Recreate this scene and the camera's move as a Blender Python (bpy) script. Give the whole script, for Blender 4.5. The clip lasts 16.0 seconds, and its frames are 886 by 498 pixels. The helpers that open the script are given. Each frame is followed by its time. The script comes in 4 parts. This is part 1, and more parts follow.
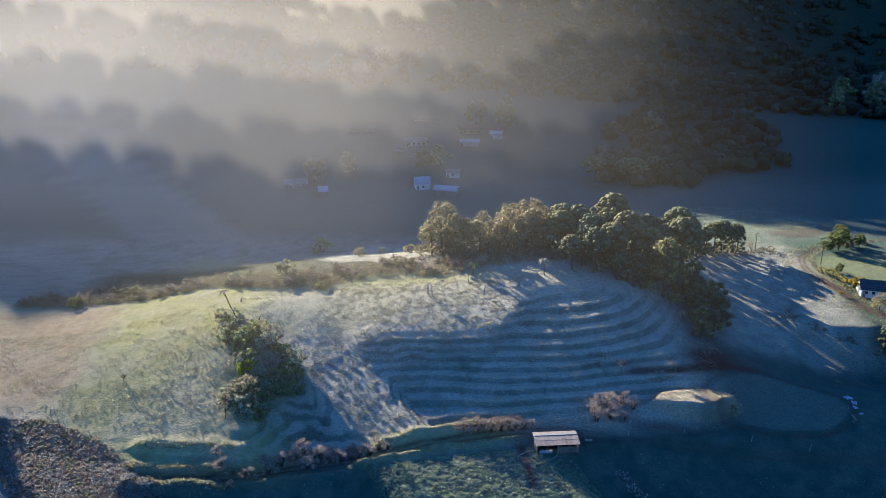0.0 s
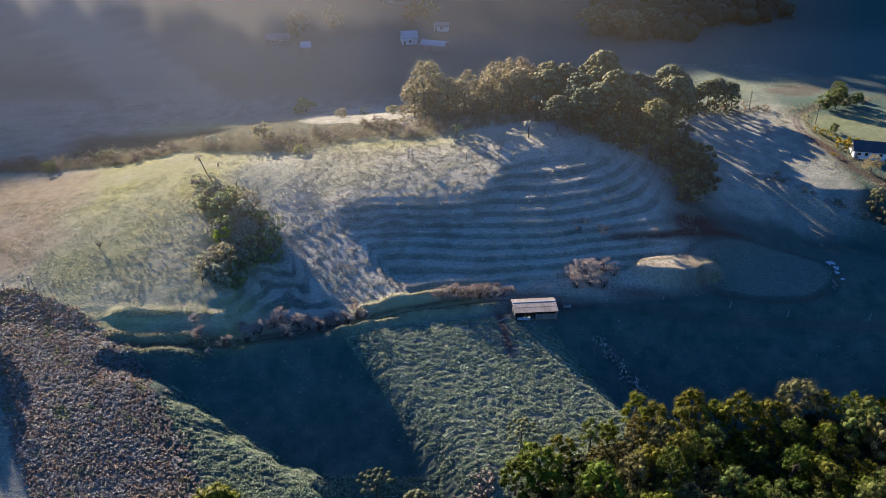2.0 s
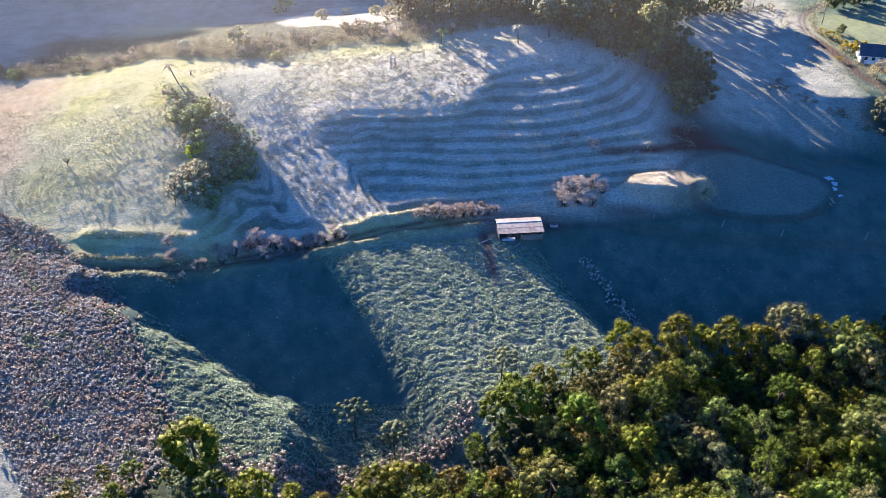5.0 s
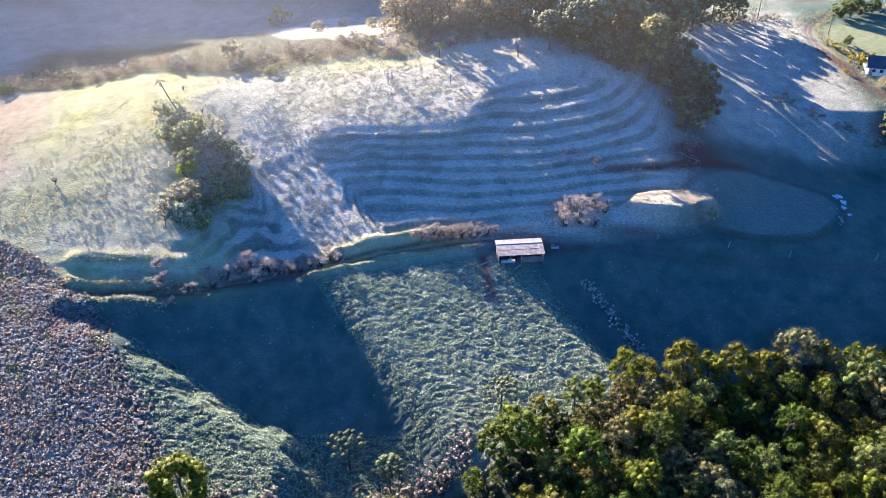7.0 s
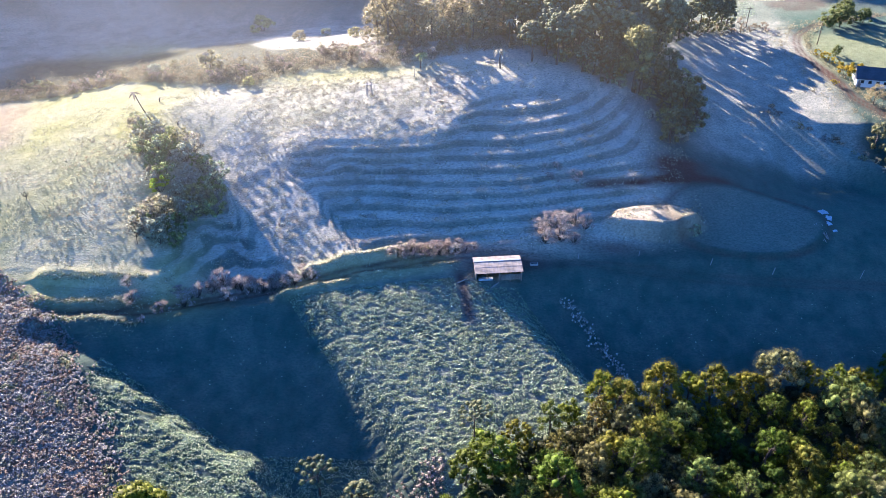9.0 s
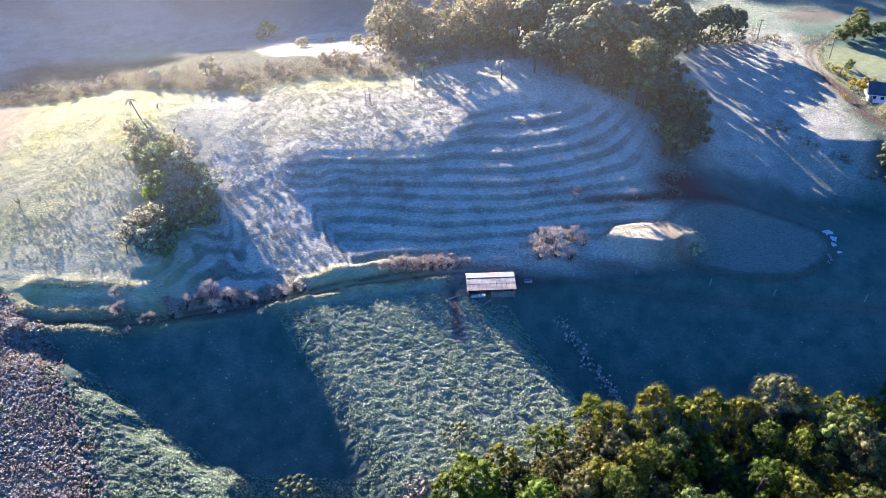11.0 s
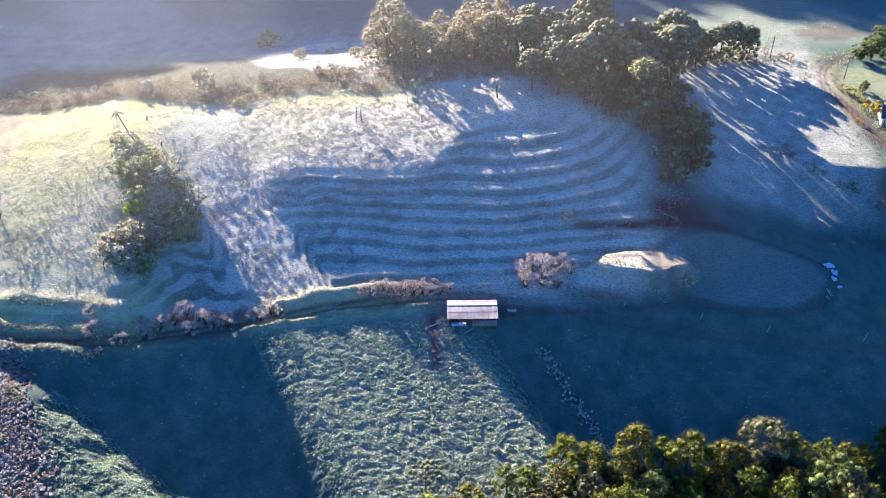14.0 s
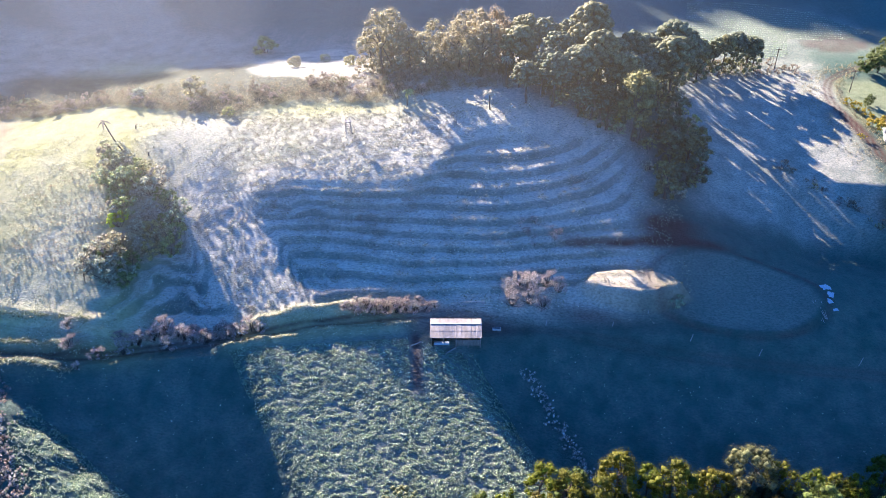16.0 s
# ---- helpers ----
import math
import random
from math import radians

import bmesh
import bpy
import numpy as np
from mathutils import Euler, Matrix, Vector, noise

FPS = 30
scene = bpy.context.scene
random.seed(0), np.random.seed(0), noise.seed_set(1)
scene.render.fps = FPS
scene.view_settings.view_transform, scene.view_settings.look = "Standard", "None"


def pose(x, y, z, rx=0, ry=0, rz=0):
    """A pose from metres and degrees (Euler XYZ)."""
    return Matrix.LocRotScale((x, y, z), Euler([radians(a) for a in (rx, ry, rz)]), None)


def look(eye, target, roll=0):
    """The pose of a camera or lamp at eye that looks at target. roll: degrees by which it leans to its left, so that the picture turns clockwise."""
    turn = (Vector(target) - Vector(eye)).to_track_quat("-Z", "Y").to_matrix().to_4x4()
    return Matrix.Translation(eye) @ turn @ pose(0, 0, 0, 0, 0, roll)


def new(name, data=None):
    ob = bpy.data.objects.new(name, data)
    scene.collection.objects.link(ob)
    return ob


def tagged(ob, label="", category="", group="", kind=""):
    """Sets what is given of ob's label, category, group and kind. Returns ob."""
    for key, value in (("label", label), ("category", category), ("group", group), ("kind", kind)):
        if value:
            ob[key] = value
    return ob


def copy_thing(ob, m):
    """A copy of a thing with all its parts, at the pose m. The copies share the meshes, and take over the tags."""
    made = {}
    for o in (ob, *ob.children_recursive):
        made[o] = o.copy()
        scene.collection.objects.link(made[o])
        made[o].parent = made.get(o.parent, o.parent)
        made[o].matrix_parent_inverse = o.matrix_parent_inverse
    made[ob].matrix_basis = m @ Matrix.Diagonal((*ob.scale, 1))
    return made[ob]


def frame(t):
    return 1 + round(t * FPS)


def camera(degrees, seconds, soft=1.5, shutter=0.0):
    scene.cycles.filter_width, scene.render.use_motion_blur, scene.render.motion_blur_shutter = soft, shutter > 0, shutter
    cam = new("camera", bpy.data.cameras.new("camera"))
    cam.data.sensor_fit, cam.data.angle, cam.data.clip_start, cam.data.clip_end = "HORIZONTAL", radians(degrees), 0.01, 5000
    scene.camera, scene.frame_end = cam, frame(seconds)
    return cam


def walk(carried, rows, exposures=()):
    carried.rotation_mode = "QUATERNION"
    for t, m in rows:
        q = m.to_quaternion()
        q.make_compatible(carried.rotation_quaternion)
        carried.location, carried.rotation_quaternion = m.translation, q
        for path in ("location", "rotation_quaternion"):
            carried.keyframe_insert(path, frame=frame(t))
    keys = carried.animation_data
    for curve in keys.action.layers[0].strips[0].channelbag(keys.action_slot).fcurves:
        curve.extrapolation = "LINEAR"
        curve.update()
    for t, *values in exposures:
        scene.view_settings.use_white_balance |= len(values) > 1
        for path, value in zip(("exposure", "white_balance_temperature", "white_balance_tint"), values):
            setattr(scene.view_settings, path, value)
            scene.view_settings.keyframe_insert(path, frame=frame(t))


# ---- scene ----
cam = camera(53.6, 16.0, soft=0.6)
# seconds, eye x y z, yaw, pitch, roll
PATH = [
    (0, -9.17, -23.23, 118.58, 0.19, -19.67, 0.16),
    (0.5, -7.74, -21.70, 118.83, 0.18, -22.40, 0.12),
    (1, -6.53, -20.09, 119.18, 0.15, -25.01, 0.09),
    (1.5, -5.20, -18.46, 119.56, 0.14, -26.58, 0.02),
    (2, -3.86, -16.84, 119.78, 0.13, -29.31, -0.00),
    (2.5, -2.48, -15.16, 120.04, 0.13, -32.68, -0.04),
    (3, -1.41, -13.49, 120.38, 0.11, -35.46, -0.02),
    (3.5, -0.48, -11.70, 120.96, 0.11, -36.51, -0.07),
    (4, 0.14, -9.89, 121.29, 0.07, -36.60, -0.04),
    (6.5, 0.35, 0.04, 122.05, 0.08, -36.50, -0.08),
    (7, 1.01, 1.77, 122.05, 0.16, -36.48, -0.17),
    (7.5, 2.05, 3.33, 122.14, 0.16, -36.49, -0.20),
    (8, 3.18, 4.68, 122.25, 0.10, -36.44, -0.12),
    (8.5, 4.59, 5.97, 122.48, 0.09, -36.42, -0.08),
    (9, 6.24, 7.17, 122.87, 0.12, -36.45, -0.10),
    (11.5, 13.83, 13.34, 123.72, 2.16, -36.38, 0.04),
    (12, 15.61, 14.85, 124.14, 2.56, -36.45, 0.01),
    (12.5, 17.29, 16.15, 124.34, 2.85, -36.43, -0.02),
    (13, 18.94, 17.48, 124.40, 3.06, -36.39, -0.03),
    (13.5, 20.60, 18.93, 124.52, 3.45, -36.38, -0.03),
    (14, 22.16, 20.50, 124.81, 4.00, -36.45, 0.03),
    (14.5, 23.87, 22.08, 125.18, 4.41, -36.50, -0.00),
    (15, 25.56, 23.56, 125.32, 4.75, -36.51, -0.03),
    (15.5, 27.11, 24.89, 125.43, 5.05, -36.47, -0.04),
    (16, 28.63, 26.33, 125.45, 5.32, -36.44, -0.03),
]
walk(cam, [(t, pose(x, y, z, 90 + pitch, 0, yaw) @ pose(0, 0, 0, 0, 0, roll)) for t, x, y, z, yaw, pitch, roll in PATH],
     [(0, 2.25, 4950, 7), (1, 2.15, 5200, 11), (2, 2.15, 5250, 13), (3.5, 2.5, 5200, 15), (4.2, 2.78, 5100, 16), (6.5, 3.18, 4950, 18), (16, 3.22, 4900, 18)])

# ---- light ----
SUN_AZ, SUN_EL = 35.0, 16.5          # degrees: left of +y, and above the level
to_sun = Vector((-math.sin(radians(SUN_AZ)) * math.cos(radians(SUN_EL)), math.cos(radians(SUN_AZ)) * math.cos(radians(SUN_EL)), math.sin(radians(SUN_EL))))
world = bpy.data.worlds.new("sky")
scene.world = world
world.use_nodes = True
wn = world.node_tree.nodes
sky = wn.new("ShaderNodeTexSky")
sky.sky_type, sky.sun_disc = "NISHITA", False
sky.sun_elevation, sky.sun_rotation = radians(SUN_EL), radians(-SUN_AZ)
sky.air_density, sky.dust_density, sky.ozone_density = 1.0, 0.1, 6.5
wn["Background"].inputs["Strength"].default_value = 0.037
world.node_tree.links.new(sky.outputs[0], wn["Background"].inputs["Color"])
sun = new("sun", bpy.data.lights.new("sun", "SUN"))
sun.data.energy, sun.data.angle, sun.data.color = 5.0, radians(0.6), (1.0, 0.73, 0.42)
sun.matrix_world = look(to_sun * 800 + Vector((0, 200, 0)), (0, 200, 0))

# ---- numbers helpers ----
LATTICE = np.random.RandomState(7).rand(256, 256)


def value_noise(x, y, size, seed=0):
    """Smooth noise from 0 to 1 with features of that many metres."""
    x, y = np.asarray(x, float) / size + seed * 17.3, np.asarray(y, float) / size + seed * 9.1
    i, j = np.floor(x).astype(int), np.floor(y).astype(int)
    u, v = x - i, y - j
    u, v = u * u * (3 - 2 * u), v * v * (3 - 2 * v)
    g = lambda a, b: LATTICE[(i + a) % 256, (j + b) % 256]
    return (g(0, 0) * (1 - u) + g(1, 0) * u) * (1 - v) + (g(0, 1) * (1 - u) + g(1, 1) * u) * v


def fractal(x, y, size, seed=0):
    return (value_noise(x, y, size, seed) * 4 + value_noise(x, y, size / 2.1, seed + 1) * 2 + value_noise(x, y, size / 4.3, seed + 2)) / 7


def step(a, b, v):
    t = np.clip((np.asarray(v, float) - a) / (b - a), 0, 1)
    return t * t * (3 - 2 * t)


def curve(x, pts, soft=14.0):
    """A rounded line through a few (place, value) pairs."""
    xs, vs = np.array(pts, float).T
    x = np.asarray(x, float)
    return sum(np.interp(x + k * soft, xs, vs) * (4 - 2 * abs(k)) for k in (-1.5, -1, -0.5, 0, 0.5, 1, 1.5)) / 16


# ---- the land ----
# the foot of the pasture hill, and its crest, along x
TOE_Y = [(-300, 170), (-100, 158), (-75, 152), (-40, 158), (0, 166), (30, 171), (60, 176), (95, 176), (130, 190), (300, 210)]
TOE_Z = [(-300, 4), (-110, 1), (-75, -0.5), (-40, -1), (0, -1), (60, -1.2), (100, -3), (130, -4), (300, 2)]
TOP_Y = [(-300, 215), (-110, 208), (-75, 222), (-30, 228), (10, 238), (45, 238), (75, 262), (110, 275), (300, 290)]
TOP_Z = [(-300, 2), (-135, 4), (-108, 8), (-70, 13), (-40, 14.6), (-10, 16.4), (20, 18.6), (45, 17.5), (62, 12), (85, 5.5), (110, 3), (140, 4), (300, 8)]
ROAD = [(-90, 150), (-60, 153), (-30, 161), (-17, 164.6), (-5, 168), (5, 170), (14.6, 172), (25, 171.8), (40, 169.5), (53, 168.6), (67, 167.3), (92, 167), (110, 168.5), (150, 173)]

BROW = [(-60, 190), (-40, 193), (-33, 198), (-26, 202), (-10, 201.5), (4, 201), (9, 206), (14, 218), (20, 228), (60, 230)]


def smooth_land(x, y):
    """The land without its small forms."""
    x, y = np.asarray(x, float), np.asarray(y, float)
    ty, tz, cy, cz = (curve(x, p) for p in (TOE_Y, TOE_Z, TOP_Y, TOP_Z))
    u = np.clip((y - ty) / (cy - ty), 0, 1)
    # an even fall down the spur, a fuller and steeper flank beside it
    spur = np.exp(-((x + 36 - (y - 172) * -0.45) / 12) ** 2)
    bend = 1.55 - 0.4 * spur
    z = tz + (cz - tz) * (1 - (1 - u) ** bend)
    # the brow below which the flank falls away from the light
    w = y - curve(x, BROW, 6.0)
    z = z + 0.8 * step(-6, 0.5, w) * step(30, 1, w) * step(-44, -30, x) * step(40, 24, x)
    # a hollow beside the spur, and the slacker apron at the spur's foot
    z = z - 4.0 * np.exp(-((x + 50 + (y - 178) * 0.6) / 13) ** 2 - ((y - 178) / 16) ** 2)
    z = z - 2.0 * np.exp(-((x + 14) / 14) ** 2 - ((y - 184) / 12) ** 2)
    # the spur that the light runs down, an even fall along its back
    v = x + 28.5 + (y - 176) * 0.7
    back = step(12, 7, v) * step(-10, -6, v) * step(160, 172, y) * step(228, 200, y)
    z = z + back * (0.3 + 0.252 * (y - 167) + 0.13 * np.clip(v, -8, 6) - z)
    z = z + 0.5 * np.exp(-((x + 12) / 12) ** 2 - ((y - 172) / 5) ** 2)
    d = np.maximum(ty - 4 - y, 0)
    q = x + (y - 160) * 0.7
    even = step(-36, -24, q) * step(25, 14, q)
    fall = even * (1 - np.exp(-((d / 56) ** 1.15))) + (1 - even) * (1 - np.exp(-((d / (19 + 9 * step(-10, -30, q) + 6 * step(16, 34, q))) ** 1.1)))
    s = (x + 70.5 - (141 - y) * 1.63) / 1.91
    s = s + (fractal(x, y, 6, 91) - 0.5) * 5
    left = step(5.0, -5.0, s) * step(-20, -32, x)
    fall = fall * (1 - left) + left * (1 - np.exp(-((d / 58) ** 1.15)))
    z = z - (12.0 + (1 - even) * (1 - left) * (5.0 * step(-10, -30, q) + 6.0 * step(16, 34, q))) * fall * (1 - 0.25 * step(40, 110, x)) * (1 - 0.55 * step(-62, -95, x))
    z = z + 9 * step(105, 30, y)
    z = z + 3.5 * np.exp(-((x - 70) / 16) ** 2 - ((y - 197) / 11) ** 2)
    z = z - 1.2 * step(161.4, 158.6, y + (x + 72) * 0.03 + (fractal(x, y, 5, 97) - 0.5) * 3.5) * step(136, 147, y) * step(-85, -81, x) * step(-38, -58, x)
    b = np.maximum(y - cy, 0)
    z = z - (cz - 1) * step(20 - 14 * step(-70, -110, x), 85, b)
    # the far bank and the gully below it
    v = (x - 98) * 0.73 + (y - 236) * 0.68
    z = z + (2.2 * np.exp(-(v / 4) ** 2) - 3.0 * step(-1, -9, v)) * step(94, 102, x) * step(150, 132, x) * step(194, 206, y) * step(246, 232, y)
    z = z + 2.4 * np.exp(-((x - 98) / 9) ** 2 - ((y - 185) / 8) ** 2)
    w = x - 113 - (224 - y) * 0.65
    z = z - 6 * step(0, 9, w) * step(40, 24, w) * step(234, 222, y) * step(176, 192, y)
    # the valley beyond, the long hill towards the sun whose unseen crest is set to shade it, and the hills around
    along, across = -0.574 * x + 0.819 * (y - 305), 0.819 * x + 0.574 * (y - 305)
    top = 190 - 13 * step(0, -170, across) + 14 * step(80, 300, across) + 20 * step(105, 150, across)
    z = z + top * np.exp(-(np.maximum(650 - along, 0) / 210) ** 2 - (np.maximum(along - 650, 0) / 400) ** 2) * step(-1500, -700, across) * step(1200, 850, across)
    z = z + 130 * step(560, 1300, np.hypot(x * 0.8, y - 200)) * step(200, 420, y) * step(100, 500, across)
    z = z + 20 * step(330, 700, x) * step(200, 330, y) + 60 * step(900, 2400, np.hypot(x, y))
    return z


def on_terraces(x, y):
    ty, cy = curve(x, TOE_Y), curve(x, TOP_Y)
    u = (y - ty) / (cy - ty)
    v = x + 28.5 + (y - 176) * 0.7
    soft = 1 - 0.5 * step(12, 7, v) * step(-12, -6, v)
    meet = 1 - step(-1, 3, y - curve(x, BROW, 6.0)) * step(17, 11, x)
    soft = soft * (1 + 0.25 * step(-6, -14, v) * step(196, 186, y))
    return soft * meet * step(0.05, 0.14, u) * step(0.86, 0.7, u) * step(-64, -56, x) * step(64, 52, x)



def terrace_phase(x, y, z):
    """Where on its terrace a place lies: a tread up to 0.6, then the riser."""
    v = x + 28.5 + (y - 176) * 0.7
    z = z + 0.26 * (x + 30) * step(13, 7, v) * step(-13, -7, v)
    return ((z + (fractal(x, y, 30, 3) - 0.5) * 1.6 + (fractal(x, y, 8, 4) - 0.5) * 1.7 * step(-4, -24, x)) / 1.35) % 1.0


def land(x, y):
    x, y = np.asarray(x, float), np.asarray(y, float)
    z = smooth_land(x, y)
    # cattle terraces along the contours
    m = on_terraces(x, y)
    ph = terrace_phase(x, y, z)
    tread = np.where(ph < 0.6, ph / 0.6 * 0.2, 0.2 + (ph - 0.6) / 0.4 * 0.8) - ph
    z = z + m * tread * 1.4
    # rough pasture and hummocks
    near = step(330, 270, y) * step(70, 90, y)
    z = z + near * ((fractal(x, y, 9, 5) - 0.5) * 0.25 + (value_noise(x, y, 1.9, 8) - 0.5) * 0.09)
    q = x + (y - 160) * 0.7
    even = step(-44, -28, q) * step(35, 20, q) + step(-58, -66, q) * step(-66, -60, x)
    meadow = step(0, 10, curve(x, TOE_Y) - 4 - y) * step(84, 96, y)
    z = z + meadow * (0.25 + 0.75 * even) * ((value_noise(x / 2.0, y, 0.62, 21) - 0.5) * 0.32 + (value_noise(x / 1.3, y, 0.42, 27) - 0.5) * 0.2)
    z = z + (1 - meadow) * near * ((value_noise(x, y, 1.3, 23) - 0.5) * 0.07 + (value_noise(x, y, 0.7, 25) - 0.5) * 0.06)
    # the level yard under the barn, the cart road along the toe
    ty = curve(x, TOE_Y)
    ry = curve(x, ROAD, 6.0)
    r = np.exp(-((y - ry) / 2.0) ** 2) * step(-90, -70, x)
    z = z - r * 0.35
    # the knoll cut off by the road
    rough = (fractal(x, y, 4.5, 93) - 0.5)
    k = step(1.0, 0.72, np.hypot((x - 57) / 13.0, (y - 182.0) / 5.0) + rough * 0.22)
    z = z + k * np.maximum(4.3 + rough * 0.5 - (y - 182) * 0.03 - z, 0)
    # low banks in the corner of the pasture
    for by, bx0, bx1 in ((160.5, -84, -62), (154.5, -82, -60), (149.0, -82, -66)):
        yb = y + (fractal(x, y, 5, 71) - 0.5) * 2.6
        z = z + (0.75 if by > 158 else 1.5) * step(bx0 - 3, bx0, x) * step(bx1 + 6, bx1, x) * (step(by - 1.6, by, yb) - step(by, by + 5, yb)) * (0.6 + 0.7 * value_noise(x, y, 3, 73))
    # two grassy banks beside the cart road
    for ax, bx, off in ((-24, -3, 3.0), (-30, 8, -2.6)):
        z = z + (0.75 + 0.9 * value_noise(x, y, 2.2, 77)) * np.exp(-((y - ry - off + (fractal(x, y, 5, 75) - 0.5) * 2.0) / 1.4) ** 2) * step(ax - 4, ax, x) * step(bx + 4, bx, x)
    # the oval paddock
    o = np.hypot((x - 80) / 19, (y - 184) / 11)
    z = z + 0.3 * np.exp(-((o - 1) / 0.09) ** 2) + 0.9 * step(1.05, 0.98, o) * step(188, 177, y)
    return z


def gz(x, y):
    return float(land(x, y))


# ---- materials ----
def material(name, build):
    m = bpy.data.materials.new(name)
    m.use_nodes = True
    nt = m.node_tree
    bsdf = nt.nodes["Principled BSDF"]
    build(nt, bsdf)
    return m


def ramp(nt, source, stops):
    r = nt.nodes.new("ShaderNodeValToRGB")
    while len(r.color_ramp.elements) < len(stops):
        r.color_ramp.elements.new(0.5)
    for e, (at, c) in zip(r.color_ramp.elements, stops):
        e.position, e.color = at, (*c, 1)
    nt.links.new(source, r.inputs[0])
    return r.outputs[0]


def noise_out(nt, scale, detail=4, rough=0.6, stretch=(1, 1, 1)):
    geo = nt.nodes.new("ShaderNodeNewGeometry")
    mp = nt.nodes.new("ShaderNodeMapping")
    mp.inputs["Scale"].default_value = stretch
    n = nt.nodes.new("ShaderNodeTexNoise")
    n.inputs["Scale"].default_value, n.inputs["Detail"].default_value, n.inputs["Roughness"].default_value = scale, detail, rough
    nt.links.new(geo.outputs["Position"], mp.inputs[0])
    nt.links.new(mp.outputs[0], n.inputs["Vector"])
    return n.outputs["Fac"]


def mix(nt, fac, a, b):
    m = nt.nodes.new("ShaderNodeMix")
    m.data_type = "RGBA"
    if isinstance(fac, (int, float)):
        m.inputs[0].default_value = fac
    else:
        nt.links.new(fac, m.inputs[0])
    for k, v in ((6, a), (7, b)):
        if isinstance(v, tuple):
            m.inputs[k].default_value = (*v, 1)
        else:
            nt.links.new(v, m.inputs[k])
    return m.outputs[2]


def attribute(nt, name):
    a = nt.nodes.new("ShaderNodeAttribute")
    a.attribute_name = name
    return a.outputs["Fac"]


def bump(nt, bsdf, source, strength, distance):
    b = nt.nodes.new("ShaderNodeBump")
    b.inputs["Strength"].default_value, b.inputs["Distance"].default_value = strength, distance
    nt.links.new(source, b.inputs["Height"])
    nt.links.new(b.outputs[0], bsdf.inputs["Normal"])


def ground_material(nt, p):
    mid, fine = noise_out(nt, 0.45, 4), noise_out(nt, 2.2, 4, 0.75, (0.7, 1.2, 1))
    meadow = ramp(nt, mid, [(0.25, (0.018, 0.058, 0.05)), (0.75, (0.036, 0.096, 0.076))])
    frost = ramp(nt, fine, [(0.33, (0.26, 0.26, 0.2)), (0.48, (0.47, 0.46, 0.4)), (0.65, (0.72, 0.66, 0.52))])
    lawn = ramp(nt, mid, [(0.3, (0.32, 0.33, 0.11)), (0.7, (0.5, 0.48, 0.21))])
    earth = ramp(nt, fine, [(0.3, (0.05, 0.024, 0.02)), (0.7, (0.105, 0.056, 0.048))])
    straw = ramp(nt, mid, [(0.3, (0.3, 0.2, 0.11)), (0.7, (0.48, 0.36, 0.22))])
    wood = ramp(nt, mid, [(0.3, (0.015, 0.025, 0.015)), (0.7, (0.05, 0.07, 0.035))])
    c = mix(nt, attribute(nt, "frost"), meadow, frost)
    c = mix(nt, attribute(nt, "lawn"), c, lawn)
    c = mix(nt, attribute(nt, "straw"), c, straw)
    c = mix(nt, attribute(nt, "earth"), c, earth)
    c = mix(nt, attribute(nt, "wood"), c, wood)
    nt.links.new(c, p.inputs["Base Color"])
    p.inputs["Roughness"].default_value = 0.9
    p.inputs["Specular IOR Level"].default_value = 0.2
    bump(nt, p, fine, 1.0, 0.55)


def leaf_material(name, stops, shine=0.15, thin=0.3, each=False, patch=0.0, spread_v=(0.55, 1.5)):
    """Leaves: each crown has its own tint, and each leaf a shade of it."""
    def build(nt, p):
        info, geo = nt.nodes.new("ShaderNodeObjectInfo"), nt.nodes.new("ShaderNodeNewGeometry")
        own = geo.outputs["Random Per Island"] if each else info.outputs["Random"]
        if patch:
            wide = nt.nodes.new("ShaderNodeMapRange")
            wide.inputs["From Min"].default_value, wide.inputs["From Max"].default_value = 0.3, 0.7
            nt.links.new(noise_out(nt, patch, 3, 0.7), wide.inputs[0])
            own = wide.outputs[0]
        own = ramp(nt, own, stops)
        hsv = nt.nodes.new("ShaderNodeHueSaturation")
        vary = nt.nodes.new("ShaderNodeMapRange")
        vary.inputs["To Min"].default_value, vary.inputs["To Max"].default_value = spread_v
        grain = nt.nodes.new("ShaderNodeMath")
        grain.operation = "MULTIPLY"
        speck = nt.nodes.new("ShaderNodeMapRange")
        speck.inputs["From Min"].default_value, speck.inputs["From Max"].default_value = 0.35, 0.65
        speck.inputs["To Min"].default_value, speck.inputs["To Max"].default_value = 0.5, 1.5
        leafy = noise_out(nt, 2.6, 3, 0.7)
        nt.links.new(leafy, speck.inputs[0])
        nt.links.new(geo.outputs["Random Per Island"], vary.inputs[0])
        nt.links.new(vary.outputs[0], grain.inputs[0])
        nt.links.new(speck.outputs[0], grain.inputs[1])
        nt.links.new(grain.outputs[0], hsv.inputs["Value"])
        bump(nt, p, leafy, 0.8, 0.25)
        nt.links.new(own, hsv.inputs["Color"])
        nt.links.new(hsv.outputs[0], p.inputs["Base Color"])
        p.inputs["Roughness"].default_value = 0.55
        p.inputs["Specular IOR Level"].default_value = shine
        tr = nt.nodes.new("ShaderNodeBsdfTranslucent")
        nt.links.new(hsv.outputs[0], tr.inputs["Color"])
        ms = nt.nodes.new("ShaderNodeMixShader")
        ms.inputs[0].default_value = thin
        nt.links.new(p.outputs[0], ms.inputs[1])
        nt.links.new(tr.outputs[0], ms.inputs[2])
        nt.links.new(ms.outputs[0], nt.nodes["Material Output"].inputs[0])
    return material(name, build)


